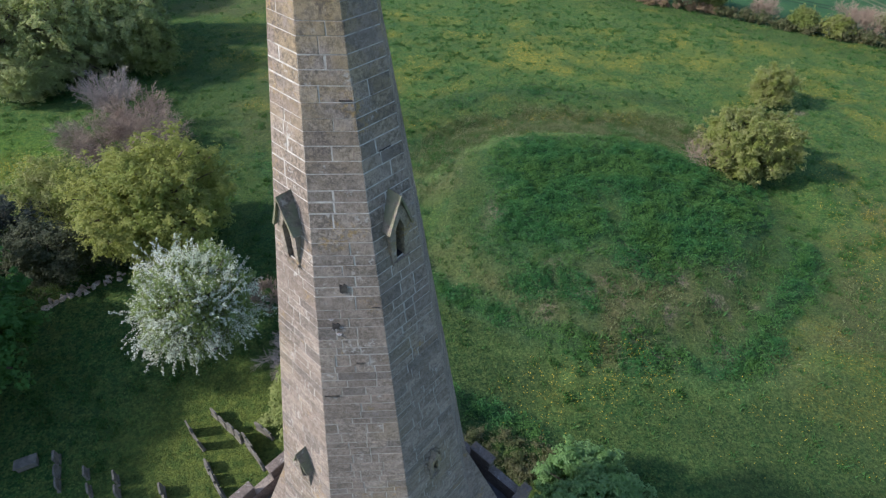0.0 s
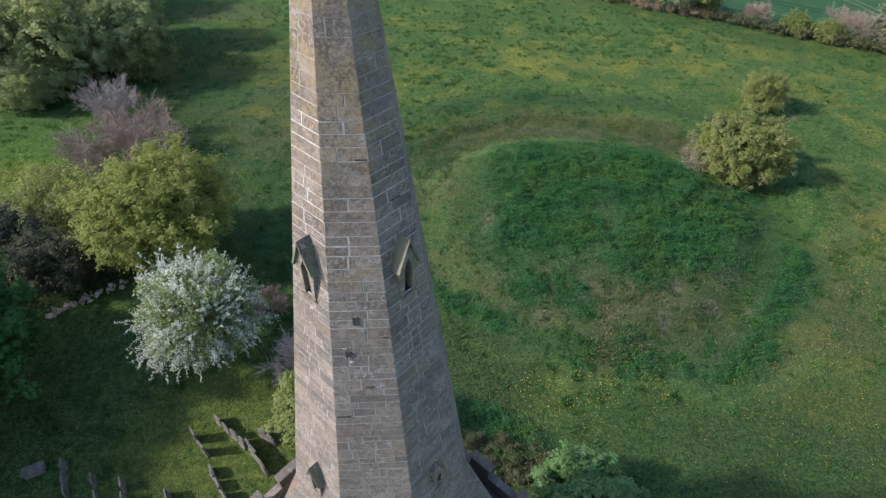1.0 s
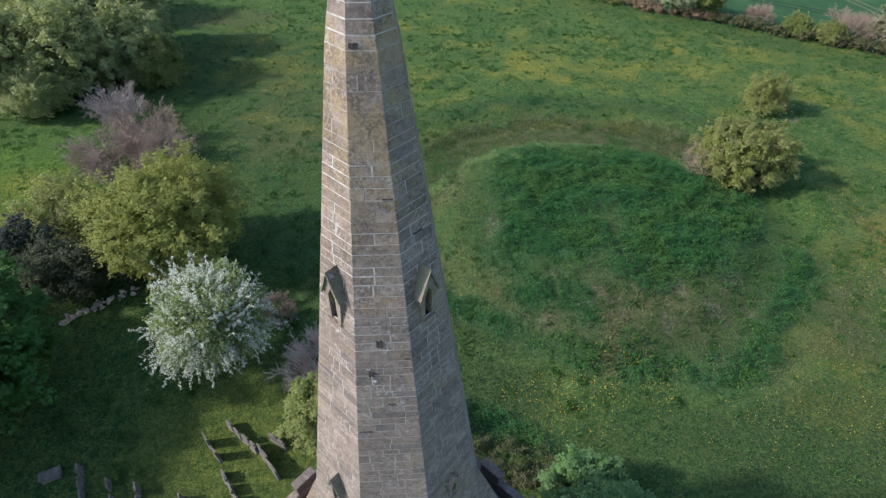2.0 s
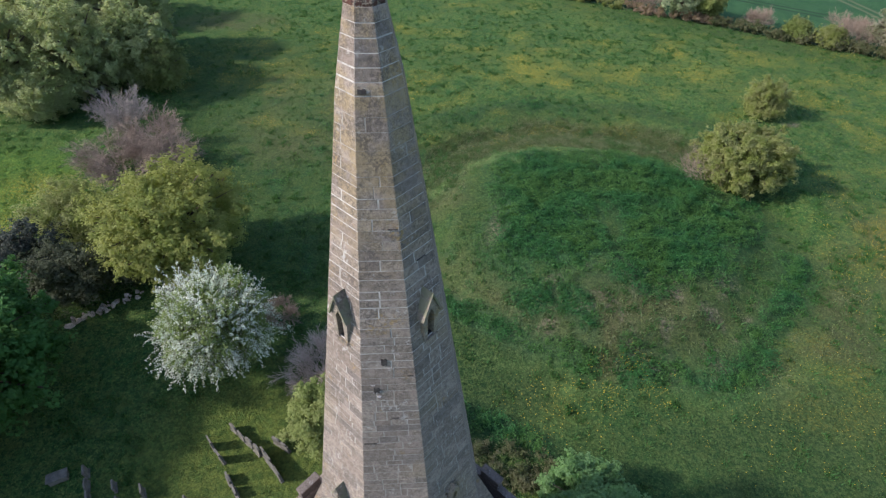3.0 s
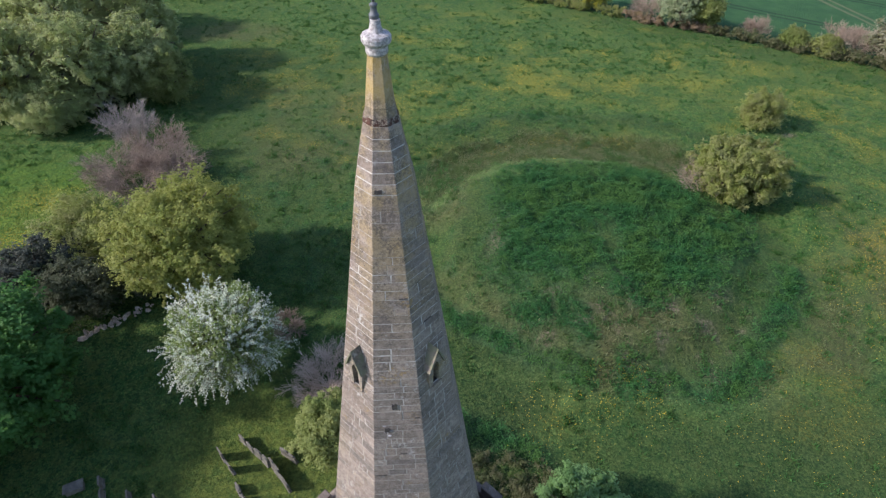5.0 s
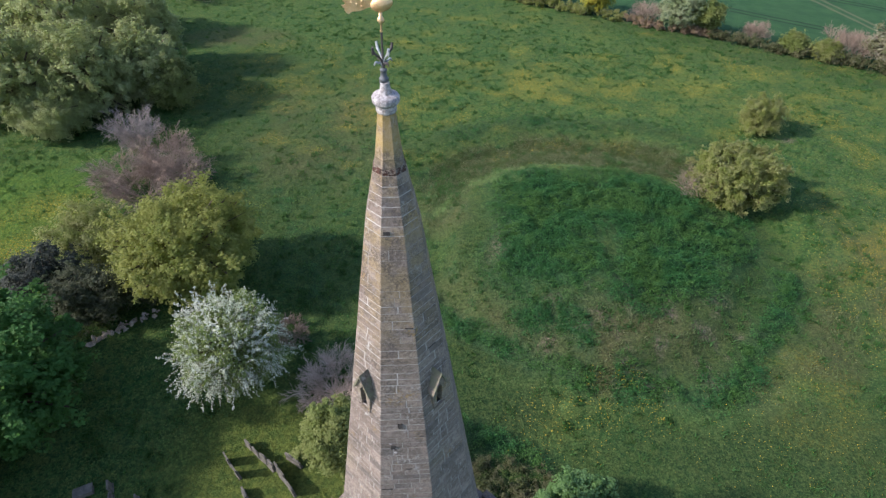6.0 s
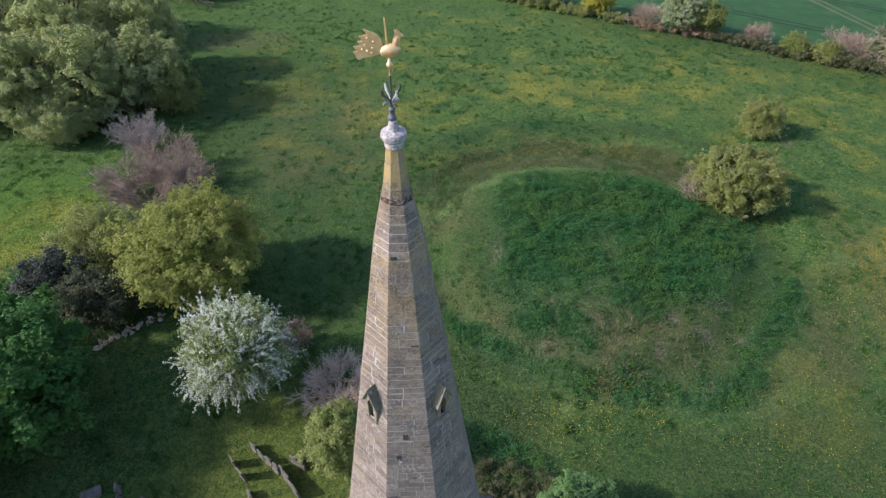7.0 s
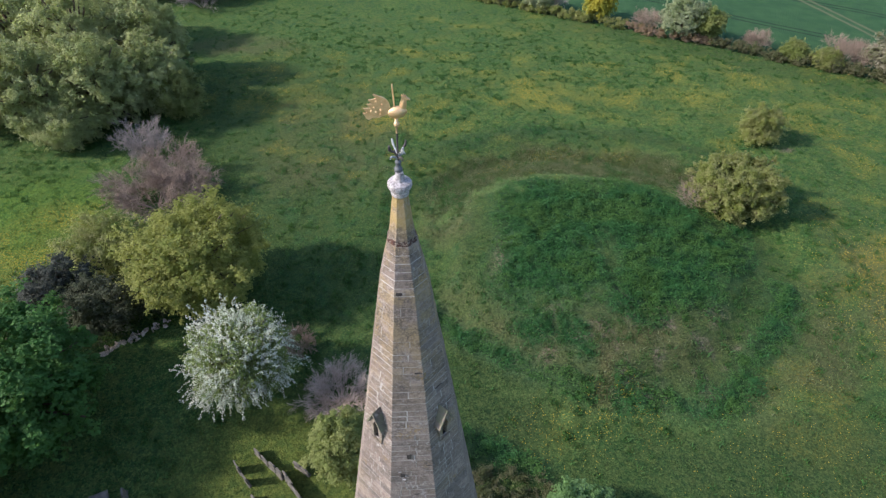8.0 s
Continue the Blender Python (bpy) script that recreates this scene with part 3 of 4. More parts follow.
keep = rng.random(len(sx)) < np.maximum(near, np.clip(z_["yellow"] * 1.6 - 0.2, 0, 1) * (sy > 48)) * np.clip(fractal(sx, sy, 1.3, 99, 3) * 4 - 1.2, 0, 1)
p = np.stack([sx, sy, ground_z(sx, sy) + rng.uniform(0.12, 0.3, len(sx))], 1)[keep]
a = rng.uniform(0, 2 * np.pi, len(p))
r = rng.uniform(0.02, 0.042, len(p))[:, None] * np.where(p[:, 1:2] < 48, 1.05, 1.0)
v = np.concatenate([p + r * np.stack([np.cos(a + t), np.sin(a + t), 0.4 * np.sin(3 * a + t)], 1) for t in (0, 2.1, 4.2)], 1).reshape(-1, 3)
stuff("buttercups", v, np.arange(len(v)).reshape(-1, 3), BUTTERCUP, "yellow buttercups among the meadow grass", "flowers")

# ---------------------------------------------------------------- church tower and spire
AX, AY = -0.845, 8.205
TURN = radians(1.95)
LEAN_X, LEAN_Y = -0.0072, 0.017
SPIRE_FOOT, RING, BAND_Z = 13.9, 30.70, 31.77


def spire_r(z):
    """The spire's radius to its corners at height z."""
    if z <= RING:
        return 2.158 - 0.15324 * (z - 20)
    return 0.518 - (z - RING) / (BAND_Z - RING) * 0.230


def axis_at(z):
    return Vector((AX + LEAN_X * (z - 27), AY + LEAN_Y * (z - 27), z))


def on_face(k, u, z, out):
    """A place on face k of the octagon: u along it, at height z, out metres in front of it."""
    a = TURN + k * math.pi / 4
    r = spire_r(z) * math.cos(math.pi / 8) + out
    return axis_at(z) + Vector((r * math.cos(a) - u * math.sin(a), r * math.sin(a) + u * math.cos(a), 0))


def half_width(z):
    return spire_r(z) * math.sin(math.pi / 8)


def stone_verts(k, ua0, ua1, ub0, ub1, z0, z1, proud, gap, first, last):
    """Corners of a block: bottom edge ua0..ua1 at z0, top edge ub0..ub1 at z1, with a worn, chamfered face."""
    g, w = gap / 2, 0.004
    out = []
    j = [rs.uniform(-0.007, 0.007) for _ in range(4)]
    z0, z1 = z0 + rs.uniform(-0.004, 0.004), z1 + rs.uniform(-0.004, 0.004)
    if first:
        ua0, ub0 = ua0 - g, ub0 - g
    else:
        ua0, ub0 = ua0 + abs(j[0]), ub0 + abs(j[2])
    if last:
        ua1, ub1 = ua1 + g, ub1 + g
    else:
        ua1, ub1 = ua1 - abs(j[1]), ub1 - abs(j[3])
    for inset, depth in ((0.0, -0.035), (0.0, proud - 0.004), (w, proud)):
        out += [on_face(k, ua0 + g + inset, z0 + g + inset, depth), on_face(k, ua1 - g - inset, z0 + g + inset, depth),
                on_face(k, ub1 - g - inset, z1 - g - inset, depth), on_face(k, ub0 + g + inset, z1 - g - inset, depth)]
    return out


STONE_FACES = [(8, 9, 10, 11)] + [(i + a, i + (a + 1) % 4, i + 4 + (a + 1) % 4, i + 4 + a) for i in (0, 4) for a in range(4)]
LUCARNES = [(5, 26.02, 1.0, True), (7, 26.02, 1.0, True), (5, 19.95, 1.0, True), (7, 19.95, 0.85, False)]


def in_lucarne(k, u0, u1, z0, z1):
    for face, zb, s, hood in LUCARNES:
        if k == face and u1 > -0.10 * s and u0 < 0.10 * s and z1 > zb + 0.03 and z0 < zb + 0.84 * s:
            return True
    return False


steeple = thing("church_steeple", (AX, AY, 0), "octagonal buff stone spire with broaches on a square parapeted tower", "church steeple")
back_to = Matrix.Translation((-AX, -AY, 0))


def rel(me):
    me.transform(back_to)
    return me


# the core behind the blocks, seen as the mortar in the joints
bm = bmesh.new()
levels = [SPIRE_FOOT, 19.98, 20.79, 26.05, 26.86, RING, BAND_Z]
for k in range(8):
    for z0, z1 in zip(levels, levels[1:]):
        hole = any(face == k and abs(z0 - zb - 0.03) < 0.02 for face, zb, s, hood in LUCARNES)
        w0, w1 = half_width(z0), half_width(z1)
        spans = [(-w0, -0.085, -w1, -0.085), (-0.085, 0.085, -0.085, 0.085), (0.085, w0, 0.085, w1)]
        if hole:
            del spans[1]
        for a0, a1, b0, b1 in spans:
            bm.faces.new([bm.verts.new(on_face(k, u, z, 0.001)) for u, z in ((a0, z0), (a1, z0), (b1, z1), (b0, z1))])
bmesh.ops.remove_doubles(bm, verts=bm.verts, dist=0.002)
part("mortar_core", rel(bm_mesh("mortar_core", bm, MORTAR)), None, steeple, "pale lime mortar in the joints")

# dark lights behind the dormers, the shade inside put into their colour
for k, zb, s, hood in LUCARNES:
    bm = bmesh.new()
    c = [[bm.verts.new(on_face(k, u * 0.085, z, d)) for u, z in ((-1, zb + 0.03), (1, zb + 0.03), (1, zb + 0.84), (-1, zb + 0.84))] for d in (-0.006, -0.45)]
    bm.faces.new(c[1])
    for a in range(4):
        bm.faces.new((c[0][a], c[0][(a + 1) % 4], c[1][(a + 1) % 4], c[1][a]))
    part("opening", rel(bm_mesh("opening", bm, VOID)), None, steeple, "dark narrow opening")

# courses of blocks on the eight faces
rs = random.Random(5)
courses = [SPIRE_FOOT]
while courses[-1] < RING - 0.12:
    courses.append(courses[-1] + rs.choice((0.16, 0.18, 0.20, 0.21, 0.22, 0.24, 0.27)))
courses[-1] = RING
upper = [RING + i * (BAND_Z - RING) / 6 for i in range(7)]
joined_v, joined_f, blocks = [], [], []
for z0, z1 in list(zip(courses, courses[1:])) + list(zip(upper, upper[1:])):
    for k in range(8):
        w0, w1 = half_width(z0), half_width(z1)
        count = max(1, round(2 * w0 / (rs.uniform(0.30, 0.62) if z0 < 29.5 else rs.uniform(0.22, 0.46))))
        cuts = [-1.0] + sorted(-1 + 2 * (i + rs.uniform(-0.38, 0.38)) / count for i in range(1, count)) + [1.0]
        for s0, s1 in zip(cuts, cuts[1:]):
            a0, b0 = (-w0, -w1) if s0 == -1.0 else (s0 * w0, s0 * w0)
            a1, b1 = (w0, w1) if s1 == 1.0 else (s1 * w0, s1 * w0)
            pieces = [(a0, a1, b0, b1)]
            if in_lucarne(k, min(a0, b0), max(a1, b1), z0, z1):
                pieces = [(a0, min(a1, -0.10), b0, min(b1, -0.10))] if a0 < -0.14 else []
                pieces += [(max(a0, 0.10), a1, max(b0, 0.10), b1)] if a1 > 0.14 else []
            for q in pieces:
                if q[1] - q[0] < 0.05:
                    continue
                gap = rs.choice((0.006, 0.008, 0.009, 0.012, 0.015, 0.020)) * (1.0 if z0 < 29.3 else 0.7)
                v = stone_verts(k, *q, z0, z1, rs.choice((0.002, 0.003, 0.004, 0.005, 0.007)), gap, q[0] <= -w0 + 1e-6, q[1] >= w0 - 1e-6)
                if k in (5, 6, 7) and z0 > 22.0 and len(blocks) < 300:
                    blocks.append(v)
                else:
                    o = len(joined_v)
                    joined_v += v
                    joined_f += [tuple(i + o for i in f) for f in STONE_FACES]
tagged(part("stonework", rel(mesh_of("stonework", joined_v, joined_f, STONE_JOINED)), None, steeple), kind="stuff")

# dark hollows, made as raised plates, and a patched spot in the south face
for k, u, z, w, h, mat, label in ((6, -0.06, 25.74, 0.055, 0.085, VOID, "dark plate standing in for a shaded putlog hole"), (6, -0.10, 30.76, 0.06, 0.035, VOID, "dark worn-out joint"), (6, -0.24, 24.98, 0.06, 0.07, VOID, "dark plate standing in for a shaded hollow in the stone"),
                                (6, 0.22, 28.62, 0.08, 0.009, VOID, "dark worn-out joint"), (6, 0.09, 24.15, 0.07, 0.012, VOID, "dark worn-out joint"), (6, -0.47, 23.35, 0.13, 0.010, VOID, "dark worn-out joint"),
                                (6, 0.42, 25.36, 0.06, 0.009, VOID, "dark worn-out joint"), (7, 0.04, 27.84, 0.10, 0.008, VOID, "dark worn-out joint")):
    # each plate stands proud of the face; its colour imitates a shaded hollow
    bm = bmesh.new()
    rows = [[bm.verts.new(on_face(k, u + a * w * s, z + b * h * s, o)) for a, b in ((-1, -0.7), (-0.3, -1.1), (0.4, -0.8), (1, -1), (1.1, 0.6), (0.5, 1.1), (-0.1, 0.7), (-0.9, 1))] for o, s in ((-0.02, 1.0), (0.019, 1.0))]
    bm.faces.new(rows[1])
    for a in range(8):
        bm.faces.new((rows[0][a], rows[0][(a + 1) % 8], rows[1][(a + 1) % 8], rows[1][a]))
    part("hole", rel(bm_mesh("hole", bm, mat)), None, steeple, label)
for u, z, w in ((-0.27, 24.92, 0.04), (-0.20, 24.80, 0.04), (-0.31, 25.12, 0.03), (-0.17, 24.95, 0.03)):
    bm = bmesh.new()
    bmesh.ops.create_icosphere(bm, subdivisions=2, radius=w, matrix=Matrix.Translation(on_face(6, u, z, 0.0)) @ Matrix.Diagonal((1.3, 0.45, 0.6, 1)))
    for v in bm.verts:
        v.co += Vector((rs.uniform(-1, 1), rs.uniform(-1, 1), rs.uniform(-1, 1))) * 0.012
    part("mortar_patch", rel(bm_mesh("mortar_patch", bm, LICHEN)), None, steeple, "white mortar patch")

# broaches over the tower's corners
for k in (0, 2, 4, 6):
    bm = bmesh.new()
    zs = [SPIRE_FOOT + i * (18.35 - SPIRE_FOOT) / 18 for i in range(19)]
    rows = []
    for z0, z1 in zip(zs, zs[1:]):
        for z, back in ((z0, 0.0), (z0 + 0.012, -0.014), (z0 + 0.018, 0.0)):
            s = (18.35 - z) / (18.35 - SPIRE_FOOT)
            w = half_width(z) * 0.995 * s + 0.004
            rows.append([bm.verts.new(on_face(k, u, z, o)) for u, o in ((-w, -0.03), (0, 0.05 + 1.0 * s + back), (w, -0.03))])
    rows.append([bm.verts.new(on_face(k, u, 18.35, o)) for u, o in ((-0.003, -0.03), (0, 0.02), (0.003, -0.03))])
    for lower, higher in zip(rows, rows[1:]):
        for a in range(3):
            bm.faces.new((lower[a], lower[(a + 1) % 3], higher[(a + 1) % 3], higher[a]))
    bm.faces.new(rows[0][::-1])
    bm.faces.new(rows[-1])
    part("broach", rel(bm_mesh("broach", bm, STONE_JOINED)), None, steeple, "half-pyramid broach over a tower corner")

# rough stones round the broken opening low in the east face
for i in range(13):
    a, w = 2 * math.pi * i / 13, rs.uniform(0.05, 0.085)
    bm = bmesh.new()
    bmesh.ops.create_icosphere(bm, subdivisions=2, radius=w, matrix=Matrix.Translation(on_face(7, 0.22 * math.cos(a), 20.42 + 0.36 * math.sin(a), 0.0)) @ Matrix.Diagonal((1.0, 0.8, 1.5, 1)))
    for v in bm.verts:
        v.co += Vector((rs.uniform(-1, 1), rs.uniform(-1, 1), rs.uniform(-1, 1))) * 0.016
    part("rim_stone", rel(bm_mesh("rim_stone", bm, STONE_CAP)), None, steeple, "rough grey stone")

# gabled dormers with mossy hood slabs
for k, zb, s, hood in LUCARNES:
    a = TURN + k * math.pi / 4
    n_out, n_side = Vector((math.cos(a), math.sin(a), 0)), Vector((-math.sin(a), math.cos(a), 0))
    front = on_face(k, 0, zb, 0.03) - Vector((0, 0, zb))

    def at(u, z, d):
        return front + n_side * u + n_out * d + Vector((0, 0, z))

    def prism(bm, outline, d0, d1):
        rows = [[bm.verts.new(at(u, z, d)) for u, z in outline] for d in (d0, d1)]
        bm.faces.new(rows[0][::-1])
        bm.faces.new(rows[1])
        for i in range(len(outline)):
            j = (i + 1) % len(outline)
            bm.faces.new((rows[0][i], rows[0][j], rows[1][j], rows[1][i]))

    top, ow = zb + 1.17 * s, 0.085 * s
    spring = zb + 0.62 * s
    dormer = bmesh.new()
    for d in (-1, 1):
        prism(dormer, [(d * ow, zb), (d * 0.16 * s, zb), (d * 0.20 * s, zb + 0.5 * s), (d * 0.20 * s, zb + 0.72 * s), (d * ow, spring)], -0.30, 0.0)
        prism(dormer, [(d * ow, spring), (d * 0.20 * s, zb + 0.72 * s), (0, top - 0.06 * s), (0, zb + 0.80 * s)], -0.30, 0.0)
    prism(dormer, [(-0.17 * s, zb - 0.05), (0.17 * s, zb - 0.05), (0.17 * s, zb), (-0.17 * s, zb)], -0.15, 0.03)
    dm = part("dormer", rel(bm_mesh("dormer", dormer, STONE_CAP)), None, steeple, "small gabled stone dormer")
    if hood:
        for d in (-1, 1):
            hb = bmesh.new()
            ex, ez = 0.22 * s, zb + 0.60 * s
            prism(hb, [(0, top), (d * ex, ez), (d * (ex + 0.035), ez + 0.03), (0, top + 0.06)], -0.26, 0.05)
            part("hood_slab", rel(bm_mesh("hood_slab", hb, STONE_MOSS)), None, dm, "mossy projecting hood slab")

# cap stone, rusty band and carved collar
bm = bmesh.new()
add_lathe(bm, [(0.268, BAND_Z - 0.03), (0.290, BAND_Z - 0.012), (0.292, BAND_Z + 0.03), (0.284, BAND_Z + 0.06), (0.262, BAND_Z + 0.10)], 8, turn=TURN + math.pi / 8)
c0 = axis_at(32.2)
off = Matrix.Translation((c0.x, c0.y, 0))
me = bm_mesh("band", bm, RED_BAND)
me.transform(off)
part("band", rel(me), None, steeple, "rusty dark red iron band")
bm = bmesh.new()
for r0, r1, z0, z1 in ((0.264, 0.236, BAND_Z + 0.08, 32.02), (0.234, 0.145, 32.026, 32.77)):
    add_lathe(bm, [(r0, z0), (r1, z1)], 8, turn=TURN + math.pi / 8)
me = bm_mesh("cap_stone", bm, STONE_TIP)
me.transform(off)
part("cap_stone", rel(me), None, steeple, "tapering yellow-lichened cap stone")
bm = bmesh.new()
add_lathe(bm, [(0.140, 32.76), (0.158, 32.79), (0.158, 32.84), (0.150, 32.88), (0.190, 32.91), (0.208, 32.94), (0.208, 33.00), (0.190, 33.03), (0.105, 33.06), (0.080, 33.12), (0.066, 33.22)], 24)
me = bm_mesh("collar", bm, LICHEN)
for v in me.vertices:
    d = Vector((v.co.x, v.co.y, 0))
    v.co += d * (0.035 * math.sin(12 * math.atan2(d.y, d.x)))
me.transform(off)
part("collar", rel(me), None, steeple, "carved stone collar crusted with white lichen")

# the tower: square, set cornerwise, with an embattled parapet
TZ = SPIRE_FOOT
square = Matrix.Translation((0, 0, 0)) @ pose(0, 0, 0, 0, 0, 45 + 1.95)
HALF, WALL = 3.30, 0.26
bm = bmesh.new()
for i in range(4):
    m = square @ pose(0, 0, 0, 0, 0, 90 * i)
    add_box(bm, (2 * HALF - WALL, WALL, TZ + 1.0), m @ Matrix.Translation((-WALL / 2, HALF - WALL / 2, (TZ + 1.0) / 2 - 0.3)))
    add_box(bm, (2 * HALF + 0.06, 0.12, 0.14), m @ Matrix.Translation((0, HALF + 0.03, TZ + 0.1)))
part("tower_wall", bm_mesh("tower_wall", bm, STONE_JOINED), None, steeple)
bm = bmesh.new()
add_box(bm, (2 * HALF - 2 * WALL, 2 * HALF - 2 * WALL, 0.15), square @ Matrix.Translation((0, 0, TZ - 0.08)))
part("gutter", bm_mesh("gutter", bm, LEAD), None, steeple, "dark lead gutter behind the parapet")
for i in range(4):
    m = square @ pose(0, 0, 0, 0, 0, 90 * i)
    for j in range(5):
        bm = bmesh.new()
        x = -HALF + 0.38 + j * (2 * HALF - 0.76) / 4
        if j < 4:
            add_box(bm, (0.80, WALL, 0.44), m @ Matrix.Translation((x + (0.02 if j == 0 else 0), HALF - WALL / 2, TZ + 0.70 + 0.22)), 0.01)
            add_box(bm, (0.86, WALL + 0.06, 0.08), m @ Matrix.Translation((x + (0.02 if j == 0 else 0), HALF - WALL / 2, TZ + 1.19)), 0.02)
            part("merlon", bm_mesh("merlon", bm, STONE_PARAPET), None, steeple)
        else:
            bm.free()

# ---------------------------------------------------------------- weathervane on the tip
tip = axis_at(34.0)
vane = thing("weathervane", (tip.x, tip.y, 33.3), "gilded weathercock on an iron rod with scrolls", "weathervane")


def vane_part(name, bm, mat, label="", smooth=False):
    return part(name, bm_mesh(name, bm, mat, smooth), None, vane, label)


bm = bmesh.new()
add_lathe(bm, [(0.072, -0.09), (0.060, -0.06), (0.070, -0.05), (0.070, -0.03), (0.050, -0.02), (0.042, 0.07), (0.054, 0.08), (0.054, 0.10), (0.025, 0.12)], 12)
vane_part("lead_sleeve", bm, LEAD, "grey lead sleeve", True)
bm = bmesh.new()
add_lathe(bm, [(0.016, 0.08), (0.014, 0.80)], 8)
vane_part("rod", bm, IRON_DARK)
bm = bmesh.new()
add_tube(bm, [(-0.02, 0, 1.02), (-0.03, 0, 1.22), (-0.043, 0, 1.42), (-0.044, 0, 1.44)], [0.013, 0.013, 0.012, 0.005], 8)
vane_part("spindle", bm, GILT)
bm = bmesh.new()
add_lathe(bm, [(0.014, 0.62), (0.022, 0.63), (0.014, 0.65), (0.014, 0.735), (0.042, 0.752), (0.050, 0.785), (0.036, 0.815), (0.022, 0.83), (0.026, 0.90)], 14)
vane_part("ball", bm, GILT, "gilded ball", True)
for i in range(4):
    a = radians(35 + 90 * i)
    for flip in (0, 1):
        bm = bmesh.new()
        pts = []
        for s in range(15):
            t = s / 14
            h = 0.20 + 0.34 * t - 0.75 * max(0.0, t - 0.72) if not flip else 0.13 + 0.10 * math.sin(2.6 * t)
            rad = 0.015 + 0.15 * math.sin(1.9 * t) ** 1.3 if not flip else 0.015 + 0.13 * t
            pts.append((rad * math.cos(a), rad * math.sin(a), h + 0.015 * math.sin(9 * t)))
        add_tube(bm, pts, [0.009 + 0.010 * math.sin(math.pi * s / 14) for s in range(15)], 5)
        vane_part("scroll", bm, IRON_PALE if (i + flip) % 2 else IRON_DARK)


def plate(bm, outline, thick, y=0.0):
    rows = [[bm.verts.new((x, y + d, z)) for x, z in outline] for d in (-thick / 2, thick / 2)]
    bm.faces.new(rows[0])
    bm.faces.new(rows[1][::-1])
    for i in range(len(outline)):
        j = (i + 1) % len(outline)
        bm.faces.new((rows[0][i], rows[0][j], rows[1][j], rows[1][i]))


bm = bmesh.new()
bmesh.ops.create_uvsphere(bm, u_segments=16, v_segments=10, radius=1.0, matrix=Matrix.Translation((0.02, 0, 0.985)) @ pose(0, 0, 0, 0, -14, 0) @ Matrix.Diagonal((0.152, 0.068, 0.098, 1)))
bmesh.ops.create_uvsphere(bm, u_segments=12, v_segments=8, radius=1.0, matrix=Matrix.Translation((0.105, 0, 1.10)) @ pose(0, 0, 0, 0, 12, 0) @ Matrix.Diagonal((0.050, 0.042, 0.125, 1)))
plate(bm, [(0.04, 1.03), (0.10, 1.00), (0.155, 1.05), (0.165, 1.14), (0.160, 1.19), (0.215, 1.195), (0.165, 1.235), (0.150, 1.275), (0.135, 1.245), (0.118, 1.29), (0.108, 1.25), (0.085, 1.275), (0.09, 1.22), (0.07, 1.14)], 0.05)
# a fanned tail, rounded above, its feathers curling back in points
fan = [(0.0, 0.93), (0.0, 1.01), (-0.06, 1.00), (-0.085, 1.06), (-0.10, 1.13), (-0.13, 1.19), (-0.18, 1.225), (-0.245, 1.245)]
for x, z, c in ((-0.335, 1.275, 0.02), (-0.405, 1.185, 0.02), (-0.430, 1.115, 0.02), (-0.490, 1.045, 0.02), (-0.500, 0.965, 0.015), (-0.470, 0.905, 0.01)):
    fan += [(x + 0.03, z - 0.004), (x, z), (x + 0.018, z - 0.030), (x + 0.050, z - 0.045 - c)]
fan += [(-0.36, 0.885), (-0.26, 0.895), (-0.16, 0.935), (-0.09, 0.955), (-0.05, 0.93)]
plate(bm, fan, 0.022)
for x, z in ((-0.33, 1.06), (-0.29, 1.16), (-0.23, 1.02), (-0.30, 0.98), (-0.21, 1.11), (-0.37, 1.00), (-0.24, 0.95)):
    bmesh.ops.create_uvsphere(bm, u_segments=8, v_segments=6, radius=0.017, matrix=Matrix.Translation((x, -0.012, z)))
vane_part("cock", bm, GILT, "plain gilded cock figure with a fanned tail")

# ---------------------------------------------------------------- trees and bushes
def boughs(rng, centre, radii, count, size, flat=0.0, power=1.0):
    """Middles and sizes of the clumps of leaves that make up a crown with an uneven outline."""
    i = np.arange(count) + 0.5
    phi, th = np.arccos(1 - 2 * i / count), np.pi * (1 + 5 ** 0.5) * i + rng.uniform(0, 6)
    d = np.stack([np.cos(th) * np.sin(phi), np.sin(th) * np.sin(phi), np.cos(phi)], 1)
    d = np.sign(d) * np.abs(d) ** power + rng.normal(0, 0.10, (count, 3))
    reach = rng.uniform(0.62, 0.92, count)[:, None]
    c = np.asarray(centre) + d * reach * np.asarray(radii)
    keep = c[:, 2] > centre[2] - radii[2] * (0.85 - flat)
    c = c[keep]
    s = size * rng.uniform(0.7, 1.25, len(c))
    return c, s


def sprays(rng, c, s, sub):
    """Each clump broken up into smaller sprays of uneven size."""
    k = len(c) * sub
    d = rng.normal(0, 1, (k, 3))
    d /= np.linalg.norm(d, axis=1)[:, None]
    r = np.repeat(s, sub)
    return np.repeat(c, sub, 0) + d * (r * rng.uniform(0.15, 1.25, k))[:, None], r * rng.uniform(0.25, 0.85, k)


def leaves(rng, c, s, per, leaf, long=1.6, droop=0.0, shell=0.55, squash=0.85, single=False, out=None):
    """Small leaves folded along the middle (or single triangles), spread through clumps; out: the crown's middle and radii, from which they face away."""
    k = len(c) * per
    d = rng.normal(0, 1, (k, 3))
    d /= np.linalg.norm(d, axis=1)[:, None]
    rad = np.repeat(s, per) * (np.abs(rng.normal(0, 0.65, k)) if single else (shell + (1 - shell) * rng.random(k) ** 0.6) * (0.85 + 0.4 * rng.random(k) ** 4))
    p = np.repeat(c, per, 0) + d * rad[:, None] * np.array([1, 1, squash])
    p[:, 2] -= droop * np.abs(rng.normal(0, 1, k)) * np.repeat(s, per)
